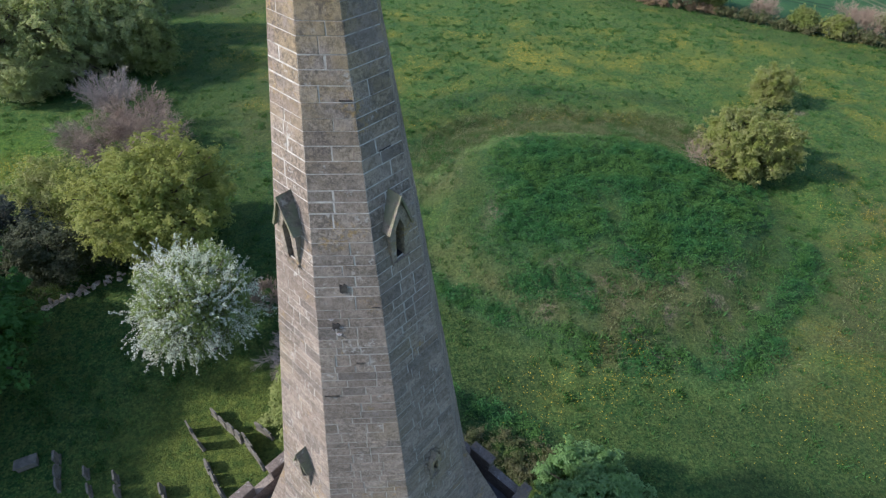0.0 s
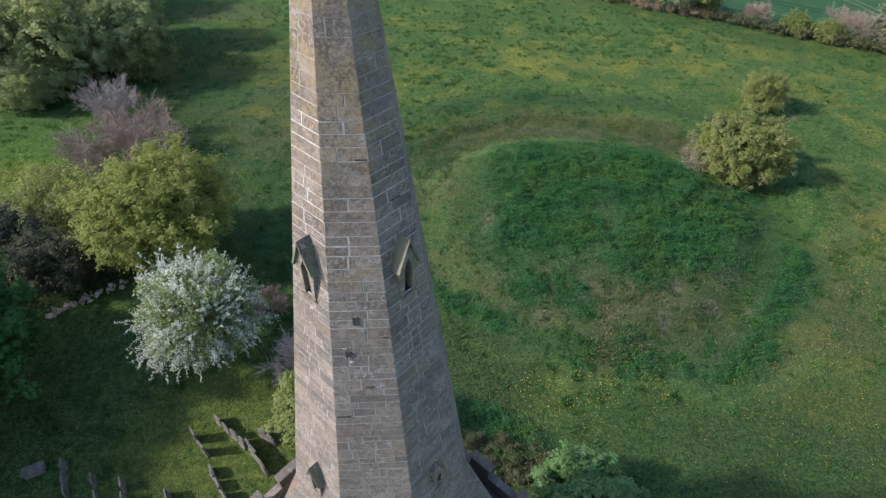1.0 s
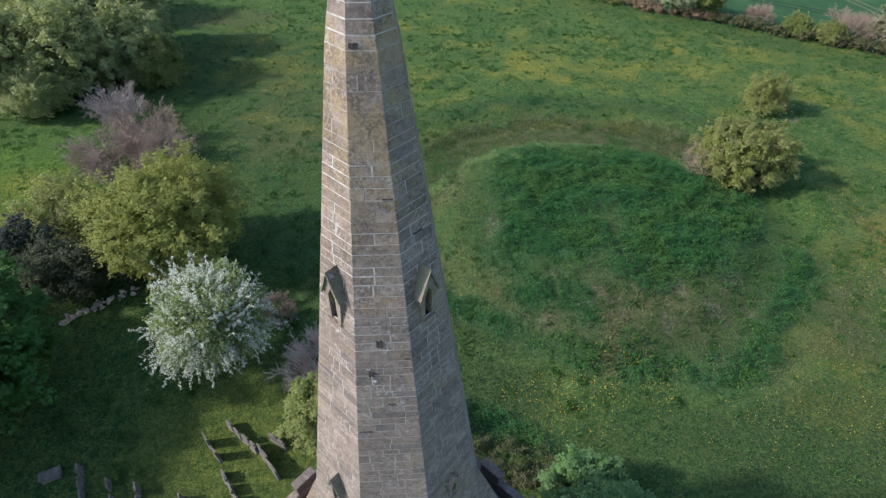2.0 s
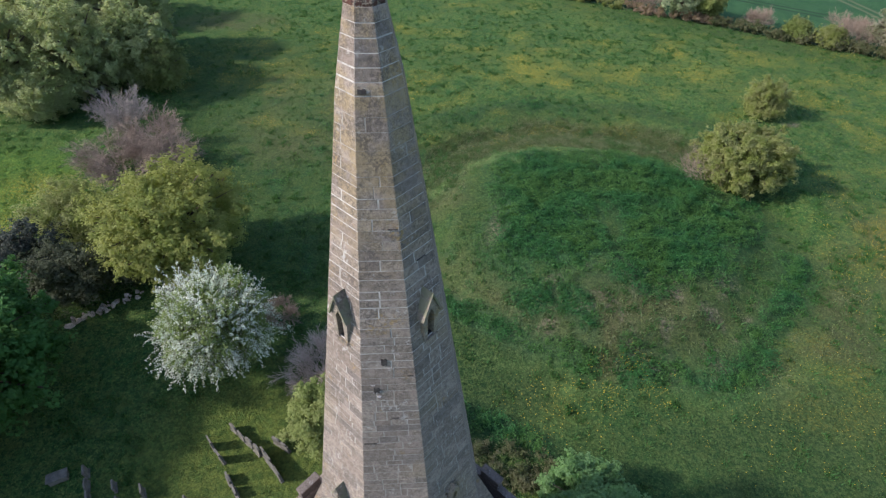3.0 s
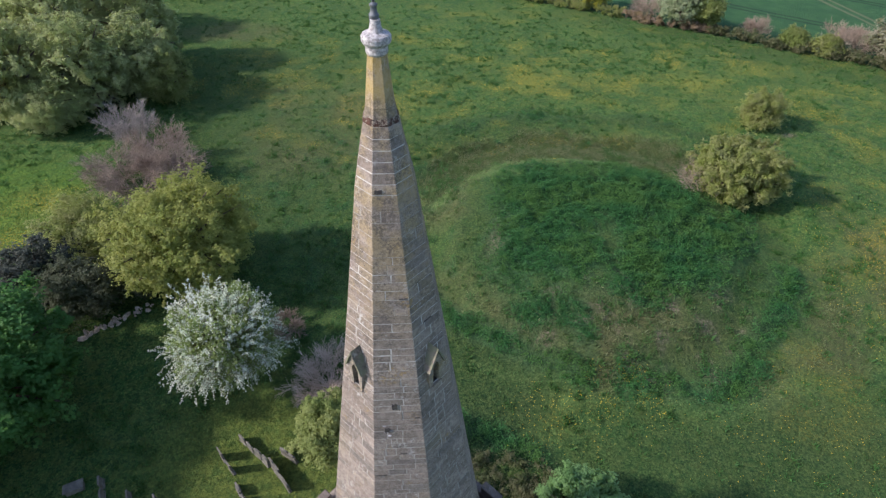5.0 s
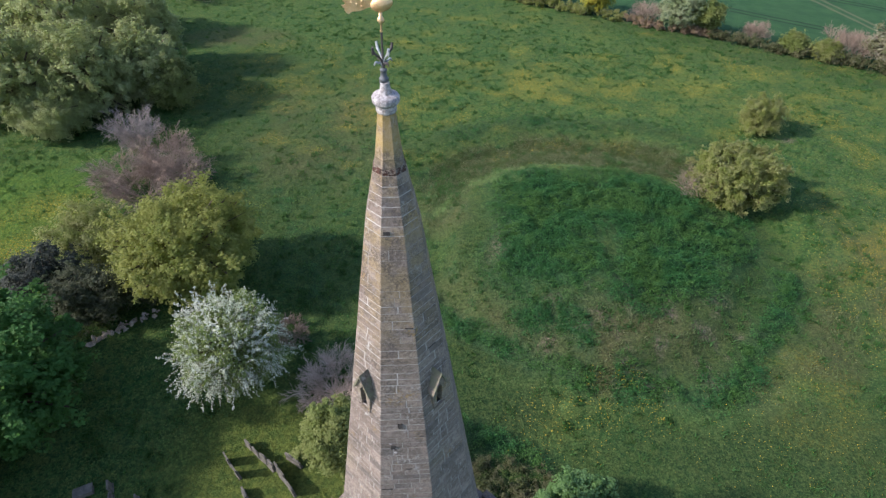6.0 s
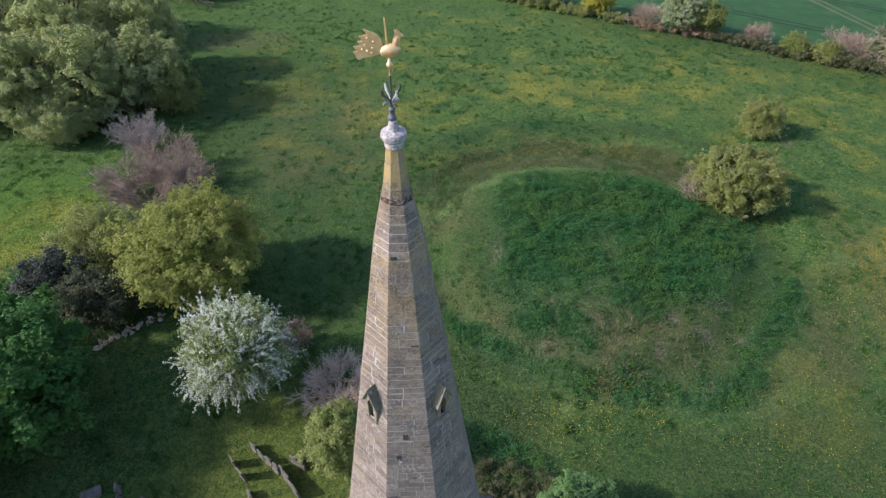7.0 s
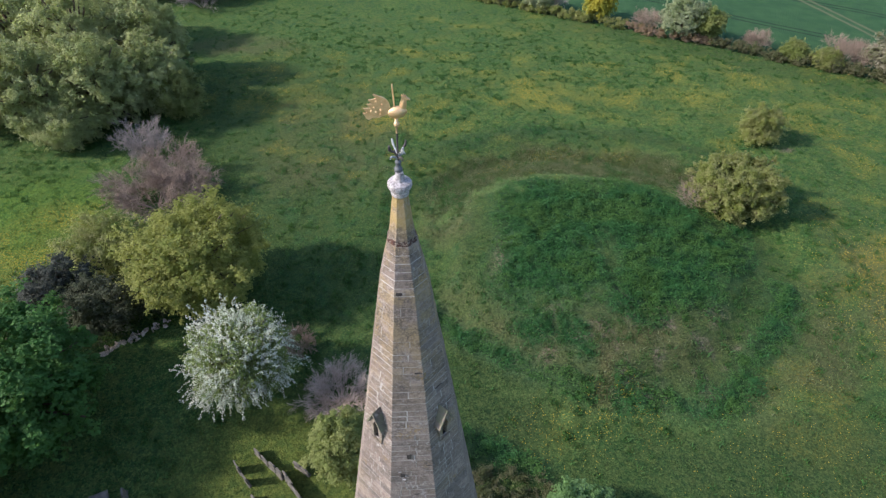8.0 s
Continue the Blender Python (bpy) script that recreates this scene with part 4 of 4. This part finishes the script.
    nrm = d + rng.normal(0, 0.6, (k, 3)) + np.array([0, 0, 0.5])
    if out is not None:
        away = (p - out[0]) / np.asarray(out[1]) ** 2
        away /= np.linalg.norm(away, axis=1)[:, None] + 1e-6
        nrm = 0.35 * away + 0.5 * d + rng.normal(0, 0.3, (k, 3)) + np.array([0, 0, 0.9])
    nrm /= np.linalg.norm(nrm, axis=1)[:, None]
    t = np.cross(nrm, rng.normal(0, 1, (k, 3)))
    t /= np.linalg.norm(t, axis=1)[:, None]
    b = np.cross(nrm, t)
    w = (leaf * rng.uniform(0.6, 1.35, k))[:, None]
    if single:
        v = np.stack([p - t * w * long / 2 - b * w * 0.45, p - t * w * long / 2 + b * w * 0.45, p + t * w * long / 2], 1).reshape(-1, 3)
        return v, np.arange(3 * k).reshape(k, 3)
    v = np.stack([p - t * w * long / 2, p + b * w / 2 + nrm * w * 0.15, p + t * w * long / 2, p - b * w / 2 + nrm * w * 0.15], 1).reshape(-1, 3)
    return v, np.arange(4 * k).reshape(k, 4)


def branch_lines(rng, base, way, length, radius, depth, spread, lines, up=0.15, kids=3, bend=0.25):
    """Branches of branches, each a line of points with its thickness."""
    pts, p, d = [np.array(base, float)], np.array(base, float), np.array(way, float)
    steps = 4 if depth else 2
    for i in range(steps):
        d = d + rng.normal(0, bend, 3) * 0.5 + np.array([0, 0, up * 0.5])
        d /= np.linalg.norm(d)
        p = p + d * length / steps
        pts.append(p)
    lines.append((np.array(pts), radius))
    if depth > 0:
        for j in range(kids + int(rng.integers(0, 2))):
            s = rng.uniform(0.35, 1.0)
            q = pts[min(int(s * steps), steps - 1)] * (1 - (s * steps) % 1) + pts[min(int(s * steps) + 1, steps)] * ((s * steps) % 1)
            e = d + rng.normal(0, spread, 3)
            e /= np.linalg.norm(e)
            branch_lines(rng, q, e, length * rng.uniform(0.5, 0.75), radius * 0.5, depth - 1, spread, lines, up, kids, bend)


def tubes(lines, sides=4, least=0.006):
    vs, fs, o = [], [], 0
    for pts, radius in lines:
        m = len(pts)
        t = np.gradient(pts, axis=0)
        t /= np.linalg.norm(t, axis=1)[:, None]
        a = np.cross(t, np.array([0.3, 0.9, 0.2]))
        a /= np.linalg.norm(a, axis=1)[:, None]
        b = np.cross(t, a)
        r = np.maximum(radius * np.linspace(1, 0.5, m), least)[:, None]
        ring = np.stack([pts + r * (a * math.cos(2 * math.pi * k / sides) + b * math.sin(2 * math.pi * k / sides)) for k in range(sides)], 1)
        vs.append(ring.reshape(-1, 3))
        i = np.arange(m - 1)[:, None] * sides
        k = np.arange(sides)[None, :]
        q = np.stack([i + k, i + (k + 1) % sides, i + sides + (k + 1) % sides, i + sides + k], -1).reshape(-1, 4)
        fs.append(q + o)
        o += m * sides
    return np.concatenate(vs), np.concatenate(fs)


def limbs_to(rng, c, top, radius, count):
    """A trunk from the ground and curved limbs that reach for the clumps."""
    lines = [(np.array([[0, 0, -0.2], [0.05, 0.03, top * 0.3], [-0.05, 0.05, top * 0.65], [0.02, 0, top]]), radius)]
    pick = rng.choice(len(c), min(count, len(c)), replace=False)
    for e in c[pick]:
        s = rng.uniform(0.45, 1.0) * top
        start = np.array([0, 0, s])
        mid = start * 0.5 + e * 0.5 + np.array([0, 0, 0.12 * np.linalg.norm(e - start)])
        lines.append((np.array([start, start * 0.6 + mid * 0.4, mid, mid * 0.4 + e * 0.6, e]), radius * rng.uniform(0.25, 0.45)))
    return lines


def tree(name, x, y, label, radii, height, mat, seed, count=60, size=1.3, per=450, leaf=0.16, bark=None, trunk=None, droop=0.0, flat=0.0, group="", shell=0.3, long=1.6, category="tree", single=True, sub=12, power=1.0):
    """A leafy tree or bush: trunk with limbs, and a crown of clumps of leaves."""
    rng = np.random.default_rng(seed)
    z = standing(x, y)
    t = thing(name, (x, y, z), label, category, group)
    centre = np.array([0, 0, height - radii[2]])
    c, s = boughs(rng, centre, radii, count, size, flat, power)
    inner, si = boughs(rng, centre, np.asarray(radii) * 0.62, max(8, count // 3), size, flat)
    v, f = tubes(limbs_to(rng, c, max(centre[2] * 0.8, 0.6), trunk or 0.03 * height, max(10, count // 3)), 5, 0.02)
    part("trunk", mesh_of("trunk", v, f, bark or BARK, True), None, t)
    c, s = sprays(rng, np.concatenate([c, inner]), np.concatenate([s, si]), sub)
    v, f = leaves(rng, c, s, max(4, per // sub), leaf, long, droop, shell, single=single, out=(centre, radii))
    m = 3 if single else 4
    keep = v.reshape(-1, m, 3)[:, :, 2].min(1) > 0.02
    v = v.reshape(-1, m, 3)[keep].reshape(-1, 3)
    part("crown", mesh_of("crown", v, np.arange(len(v)).reshape(-1, m), mat), None, t)
    return t


def bare_tree(name, x, y, label, height, reach, seed, mat, stems=5, depth=4, kids=3, spread=0.45, radius=0.09, up=0.12, group="", twigs=0.010, open_=0.5):
    """A leafless, many-stemmed tree: branches down to fine twigs."""
    rng = np.random.default_rng(seed)
    t = thing(name, (x, y, standing(x, y)), label, "tree", group)
    lines = []
    for i in range(stems):
        a = 2 * math.pi * i / stems + rng.uniform(-0.4, 0.4)
        w = np.array([math.cos(a) * open_, math.sin(a) * open_, 0.75])
        branch_lines(rng, (0.15 * math.cos(a), 0.15 * math.sin(a), -0.1), w / np.linalg.norm(w), height * 0.48, radius, depth, spread, lines, up, kids)
    big = [q for q in lines if q[1] > radius * 0.3]
    fine = [q for q in lines if q[1] <= radius * 0.3]
    part("trunk", mesh_of("trunk", *tubes(big, 6), mat, True), None, t)
    part("twig_crown", mesh_of("twig_crown", *tubes(fine, 3, twigs), mat, True), None, t)
    return t


# willows beyond the meadow's west side
W = "willows at the meadow's edge"
for i, (x, y, r, h) in enumerate([(-51.0, 64.0, 6.6, 12.5), (-43.2, 66.5, 5.6, 12.5), (-59.5, 66.5, 7.0, 13.0), (-38.2, 71.0, 5.0, 10.5), (-50.0, 77.0, 7.5, 15.0), (-41.5, 80.0, 6.0, 13.0), (-62.0, 82.0, 8.0, 15.0), (-72.0, 75.0, 8.0, 14.0), (-52.0, 93.0, 7.5, 12.0), (-70.0, 98.0, 8.0, 13.0)]):
    tree("willow", x, y, "tall grey-green willow in soft young leaf", (r, r, h * 0.5), h, L_WILLOW, 100 + i, 170, 0.75, 260 if i < 6 else 130, 0.165 if i < 6 else 0.24, droop=0.35, flat=-0.12, group=W, long=2.6, sub=12)
tree("willow", -34.2, 69.0, "low bright green willow bush in young leaf", (3.6, 3.6, 3.4), 6.8, L_LIME, 120, 60, 0.8, 560, 0.12, droop=0.2, flat=-0.1)
tree("willow", -46.0, 60.6, "low grey-green willow bush in young leaf", (4.6, 3.0, 3.0), 6.2, L_WILLOW, 121, 70, 0.8, 560, 0.12, droop=0.3, flat=-0.1, group=W, long=2.4)
for i, (x, y, r, h) in enumerate([(-47.0, 116.0, 5.5, 8.0), (-57.0, 117.0, 6.0, 9.0), (-38.0, 121.0, 5.0, 7.0), (-28.0, 124.0, 4.5, 6.0), (-14.0, 129.0, 4.5, 6.0)]):
    tree("far_tree", x, y, "distant dull green tree in young leaf", (r, r, h * 0.45), h, L_THORN if i % 2 else L_IVY, 130 + i, 40, 1.6, 300, 0.28, group="far trees")

# leafless trees beside the willows
for i, (x, y, h) in enumerate([(-33.8, 51.2, 5.4), (-30.3, 52.8, 6.0), (-27.2, 49.8, 5.3), (-30.8, 48.2, 5.8)]):
    bare_tree("bare_tree", x, y, "leafless pinkish-brown tree with fine twigs", h, 6, 201 + i, BARK_PINK, 13, 3, 5, 0.55, 0.05, 0.05, twigs=0.013, open_=1.0, group="leafless thicket beside the willows")
for i, (x, y, h) in enumerate([(-36.4, 59.6, 5.2), (-34.8, 57.8, 4.8)]):
    bare_tree("bare_tree", x, y, "leafless silvery grey tree with upswept limbs", h, 4, 211 + i, BARK_GREY, 7, 3, 5, 0.45, 0.08, twigs=0.014, open_=0.8, group="leafless thicket beside the willows")

# churchyard trees
tree("maple", -20.9, 35.4, "broad yellow-green maple in fresh leaf", (6.35, 6.3, 4.7), 9.9, L_MAPLE, 301, 280, 0.8, 300, 0.15, sub=12, shell=0.2, long=1.4)
tree("chestnut", -30.6, 21.4, "dense fresh green horse chestnut", (6.5, 7.7, 5.1), 10.7, L_CHESTNUT, 302, 210, 0.9, 264, 0.22, long=1.3, single=False, sub=8)
tree("olive_bush", -31.5, 39.0, "pale olive bush in thin leaf", (4.2, 3.4, 3.0), 5.8, L_THORN, 303, 40, 1.0, 560, 0.13, category="bush")
tree("holly", -33.0, 33.2, "dark rounded holly bush by the wall", (3.2, 3.0, 3.0), 6.0, L_HOLLY, 304, 50, 0.8, 460, 0.12, category="bush")
tree("ivy_bush", -28.6, 31.6, "dull dark green overgrown bush", (3.4, 2.6, 2.6), 5.2, L_IVY, 305, 45, 0.8, 460, 0.12, category="bush")
tree("ivy_bush", -25.2, 34.0, "dull dark green overgrown bush", (2.8, 2.2, 2.2), 4.4, L_IVY, 306, 40, 0.8, 460, 0.12, category="bush")
tree("young_lime", -6.1, 18.0, "slender light green young lime tree", (2.2, 2.2, 3.4), 7.4, L_LIME, 307, 75, 0.6, 380, 0.11, single=False, sub=8)
bare_tree("bare_bush", -7.3, 23.6, "leafless grey spreading bush with fine twigs", 4.2, 3.4, 308, BARK_PALE, 24, 3, 5, 0.42, 0.04, 0.05, twigs=0.009, open_=1.0)
bare_tree("bare_bush", -11.6, 29.0, "leafless grey spreading bush with fine twigs", 2.3, 3.0, 309, BARK_TAN, 11, 3, 5, 0.5, 0.03, 0.08, twigs=0.013, open_=0.8)
tree("elder", 9.7, 13.2, "bushy bluish-green elder beside the hedge", (3.2, 2.8, 2.3), 4.4, L_BLUE, 310, 80, 0.6, 380, 0.12, single=False, sub=8)

# unseen trees, added west of the churchyard to cast shade over it
for i, (x, y, h) in enumerate([(-48.0, 24.0, 12.0), (-41.5, 12.0, 15.0), (-37.0, 4.0, 13.0)]):
    tree("shade_tree", x, y, "unseen dense dark tree added to shade the churchyard", (6.8, 6.4, 0.47 * h), h, L_HOLLY, 320 + i, 110, 1.5, 300, 0.62, group="trees west of the churchyard")
# the white flowering tree
rng = np.random.default_rng(77)
cherry = thing("blossom_tree", (-14.45, 24.6, standing(-14.45, 24.6)), "round tree covered in white spring blossom", "tree")
c, s = boughs(rng, np.array([0, 0, 4.9]), (3.7, 3.6, 4.0), 120, 0.75, 0.0)
inner, si = boughs(rng, np.array([0, 0, 5.0]), (2.8, 2.8, 3.0), 45, 1.0, 0.1)
for q in (c, inner):
    low = q[:, 2] < 4.4
    q[low, 2] = 4.4 + (q[low, 2] - 4.4) * 0.5
v, f = tubes(limbs_to(rng, c, 4.2, 0.24, 60), 5, 0.018)
part("trunk", mesh_of("trunk", v, f, BARK, True), None, cherry)
v, f = leaves(rng, np.concatenate([c, inner]), np.concatenate([s, si]), 130, 0.14)
part("crown", mesh_of("crown", v, f, L_YOUNG), None, cherry, "thin young green leaves")
# sprays of flowers along outward and drooping shoots
shoots, flow = [], []
for i in range(1300):
    d = rng.normal(0, 1, 3)
    d /= np.linalg.norm(d)
    if d[2] < -0.5:
        continue
    lobe = 1 + 0.10 * math.sin(3.0 * math.atan2(d[1], d[0]) + 1.0) + 0.07 * math.sin(7.0 * d[2] + 4.0 * d[0])
    base = np.array([0, 0, 4.9]) + d * np.array([3.45, 3.35, 3.7]) * rng.uniform(0.5, 1.0) * lobe
    base[2] = base[2] if base[2] > 4.4 else 4.4 + (base[2] - 4.4) * 0.5
    ln = rng.uniform(0.4, 1.3)
    w = 0.85 * d + rng.normal(0, 0.32, 3) + np.array([0, 0, 0.5 if d[2] > 0.2 else -0.3])
    w /= np.linalg.norm(w)
    end = base + w * ln
    end2 = end + (w + np.array([0, 0, -0.5])) * ln * 0.35
    shoots.append((np.array([base, (base + end) / 2 + rng.normal(0, 0.04, 3), end, end2]), 0.014))
    t_ = rng.random(38)[:, None]
    flow.append(np.where(t_ < 0.7, base + (end - base) * t_ / 0.7, end + (end2 - end) * (t_ - 0.7) / 0.3) + rng.normal(0, 0.05, (38, 3)))
part("spray_wood", mesh_of("spray_wood", *tubes(shoots, 3, 0.007), BARK, True), None, cherry)
flow = np.concatenate(flow)
v, f = leaves(rng, flow, np.full(len(flow), 0.03), 2, 0.06, 1.2, shell=0.2)
v2, f2 = leaves(rng, c, s, 55, 0.075, 1.2)
part("blossom", mesh_of("blossom", np.concatenate([v, v2]), np.concatenate([f, f2 + len(v)]), BLOSSOM), None, cherry, "clouds of white flowers")

# hawthorns on the mound's far flank
tree("hawthorn", 34.7, 48.8, "broad olive-green hawthorn bush on the mound", (4.8, 4.2, 3.5), 7.2, L_THORN, 401, 250, 0.6, 300, 0.13, category="bush", power=0.72, long=2.0)
bare_tree("bare_bush", 31.3, 48.8, "leafless brownish thorn bush", 4.6, 2.0, 402, BARK_TAN, 10, 3, 4, 0.45, 0.04, 0.06, twigs=0.010, open_=0.55)
tree("hawthorn", 44.6, 63.6, "small dark olive hawthorn bush", (2.7, 2.5, 2.4), 4.7, L_THORN, 403, 70, 0.7, 560, 0.11, category="bush", power=0.8)


# ---------------------------------------------------------------- hedges
def hedge(name, pts, width, height, label, mat, seed, per, leaf=0.16, size=0.7):
    """A rough hedge along a line: stems inside, clumps of leaves outside."""
    rng = np.random.default_rng(seed)
    x0, y0 = pts[0]
    h = thing(name, (x0, y0, standing(x0, y0)), label, "hedge")
    c, lines = [], []
    for (ax, ay), (bx, by) in zip(pts, pts[1:]):
        ln = math.hypot(bx - ax, by - ay)
        nx, ny = -(by - ay) / ln, (bx - ax) / ln
        for i in range(int(ln * 2.2 * max(1.0, width))):
            s, o, z = rng.random(), rng.uniform(-0.5, 0.5) * width, rng.uniform(0.25, 1.0) ** 0.7 * height * rng.uniform(0.7, 1.05)
            px, py = ax + s * (bx - ax) + nx * o, ay + s * (by - ay) + ny * o
            c.append((px - x0, py - y0, z - size * 0.5 + standing(px, py) - standing(x0, y0)))
            if i % 2 == 0:
                g = np.array([px - x0, py - y0, -0.05])
                lines.append((np.array([g, g + np.array([rng.normal(0, 0.15), rng.normal(0, 0.15), z * 0.6]), np.array(c[-1])]), 0.025))
    c = np.array(c)
    tagged(part("stems", mesh_of("stems", *tubes(lines, 4, 0.012), BARK, True), None, h), kind="stuff")
    c, s = sprays(rng, c, size * rng.uniform(0.7, 1.5, len(c)), 6)
    v, f = leaves(rng, c, s, per // 3, leaf, single=True)
    part("foliage", mesh_of("foliage", v, f, mat), None, h)
    return h


hedge("churchyard_hedge", [(0.5, 17.0), (4.5, 16.5), (8.6, 15.6)], 2.8, 1.1, "brown-green unclipped hedge beside the churchyard", L_HEDGE, 501, 330, 0.075, 0.5)
hedge("field_hedge", [(-6, 127.0), (12.5, 116.8), (27, 108.6), (37, 102.8)], 1.8, 1.9, "dull green clipped field hedge", L_THORN, 502, 120, 0.17, 0.55)
hedge("field_hedge", [(37, 102.8), (44, 98.6), (51, 95.6)], 1.8, 1.6, "rusty brown bramble hedge", L_BROWN, 503, 120, 0.17, 0.5)
hedge("field_hedge", [(51, 95.6), (62.5, 88.6), (75, 81.5), (92, 72.0)], 2.0, 1.9, "dull green field hedge with bare gaps", L_HEDGE, 504, 120, 0.17, 0.55)
G = "trees in the field hedge"
for i, (x, y, r, h, m, l) in enumerate([(33.0, 107.5, 3.4, 6.4, L_GOLD, "golden-leaved small tree in the hedge"), (46.3, 99.0, 4.4, 7.6, L_PALE, "pale silvery sallow in the hedge"), (50.4, 97.6, 2.8, 6.4, L_LIME, "light green tree in the hedge"),
                                        (63.0, 90.0, 2.2, 3.1, L_LIME, "light green bush in the hedge"), (67.0, 87.0, 2.2, 2.9, L_THORN, "olive bush in the hedge"), (22.0, 113.0, 3.0, 4.6, L_PALE, "pale silvery sallow in the hedge"), (16.0, 116.5, 2.8, 4.2, L_IVY, "dull green bush in the hedge"),
                                        (76.5, 84.0, 5.0, 7.2, MAY, "hawthorn covered in cream may blossom"), (84.0, 80.0, 4.4, 6.0, MAY, "hawthorn covered in cream may blossom")]):
    tree("hedge_tree", x, y, l, (r, r * 0.9, h * 0.46), h, m, 520 + i, 80, 0.75, 150, 0.21, group=G)
for i, (x, y, h, m) in enumerate([(59.0, 95.0, 4.2, BARK_TAN), (41.5, 102.5, 5.0, BARK_TAN), (70.5, 88.5, 5.8, BARK_TAN), (73.5, 87.5, 5.6, BARK_TAN), (25.0, 113.5, 4.4, BARK_GREY), (-45.0, 111.0, 7.5, BARK_GREY)]):
    bare_tree("bare_hedge_tree", x, y, "leafless pinkish-brown small tree in the hedge", h, 3, 540 + i, m, 10, 3, 5, 0.55, 0.045, twigs=0.014, group=G, open_=0.8)

# ---------------------------------------------------------------- headstones and rubble wall


def headstone(x, y, width, height, thick, style, turn, tilt, label):
    """An upright slab with a shaped top on a low base."""
    st = thing("headstone", (x, y, standing(x, y)), label, "headstone", "headstones in rows")
    outline = [(-width / 2, -0.15), (width / 2, -0.15), (width / 2, height * 0.86)]
    if style == 0:
        outline += [(width / 2 * math.cos(a), height * 0.86 + height * 0.14 * math.sin(a)) for a in [math.pi * i / 10 for i in range(1, 10)]]
    elif style == 1:
        outline += [(width * 0.36, height * 0.88), (width * 0.30, height * 0.96), (0, height), (-width * 0.30, height * 0.96), (-width * 0.36, height * 0.88)]
    else:
        outline += [(width / 2, height * 0.99), (-width / 2, height)]
    outline += [(-width / 2, height * 0.86)]
    bm = bmesh.new()
    plate(bm, outline, thick)
    slab = part("slab", bm_mesh("slab", bm, GRAVE), None, st)
    slab.rotation_euler = (radians(tilt), 0, 0)
    bm = bmesh.new()
    add_box(bm, (width * 1.12, thick * 2.0, 0.16), Matrix.Translation((0, 0, 0.03)), 0.015)
    part("plinth", bm_mesh("plinth", bm, GRAVE), None, st)
    st.rotation_euler = (0, 0, radians(turn))
    return st


rs = random.Random(9)


def stone_row(x0, y0, x1, y1, count, height):
    for i in range(count):
        t = i / max(1, count - 1)
        h = height * rs.uniform(0.85, 1.15)
        headstone(x0 + t * (x1 - x0), y0 + t * (y1 - y0), rs.uniform(0.62, 0.80), h, rs.uniform(0.09, 0.13), rs.choice((0, 1, 2)), math.degrees(math.atan2(y1 - y0, x1 - x0)) + rs.uniform(-4, 4), rs.uniform(-4, 5),
                  "weathered grey upright headstone on grass")


stone_row(-13.95, 18.15, -13.1, 17.25, 2, 1.2)
stone_row(-12.3, 15.9, -11.1, 14.4, 3, 0.8)
stone_row(-12.85, 19.3, -10.95, 17.75, 4, 0.85)
stone_row(-10.45, 17.5, -9.2, 16.1, 4, 1.1)
stone_row(-9.7, 18.3, -9.15, 17.95, 2, 0.9)
stone_row(-17.3, 15.2, -16.9, 14.4, 2, 0.9)
stone_row(-14.4, 14.5, -13.9, 13.7, 2, 1.0)
stone_row(-21.3, 16.5, -20.5, 14.9, 3, 0.7)
stone_row(-19.2, 15.6, -18.6, 14.6, 2, 0.7)
tomb = thing("chest_tomb", (-22.9, 16.2, standing(-22.9, 16.2)), "low grey stone chest tomb in the shade", "tomb")
bm = bmesh.new()
add_box(bm, (1.05, 0.55, 0.45), Matrix.Translation((0, 0, 0.18)), 0.02)
part("chest", bm_mesh("chest", bm, GRAVE), None, tomb)
bm = bmesh.new()
add_box(bm, (1.2, 0.68, 0.10), Matrix.Translation((0, 0, 0.45)), 0.03)
part("lid", bm_mesh("lid", bm, GRAVE), None, tomb)
tomb.rotation_euler = (0, 0, radians(25))

wall_thing = thing("rubble_wall", (-25.8, 30.3, standing(-25.8, 30.3)), "tumbled low wall of pale rubble stones", "wall")
for i in range(64):
    t = rs.random() if i else 0.0
    bm = bmesh.new()
    w = rs.choice((0.14, 0.18, 0.24, 0.32, 0.42)) if i else 0.6
    bmesh.ops.create_icosphere(bm, subdivisions=1, radius=0.5, matrix=pose(-2.1 + 4.3 * t, -1.65 + 3.2 * t + rs.uniform(-0.35, 0.45), rs.uniform(0.02, 0.45) if i % 3 else 0.1, rs.uniform(0, 90), rs.uniform(0, 90), rs.uniform(0, 90)) @ Matrix.Diagonal((w * 1.3, w, w * 0.75, 1)))
    for v in bm.verts:
        v.co += Vector((rs.uniform(-1, 1), rs.uniform(-1, 1), rs.uniform(-1, 1))) * 0.26 * w
    part("stone", bm_mesh("stone", bm, RUBBLE), None, wall_thing)

# ---------------------------------------------------------------- the spire's nearest blocks, one by one
for v in blocks:
    part("block", rel(mesh_of("block", v, STONE_FACES, STONE)), None, steeple)
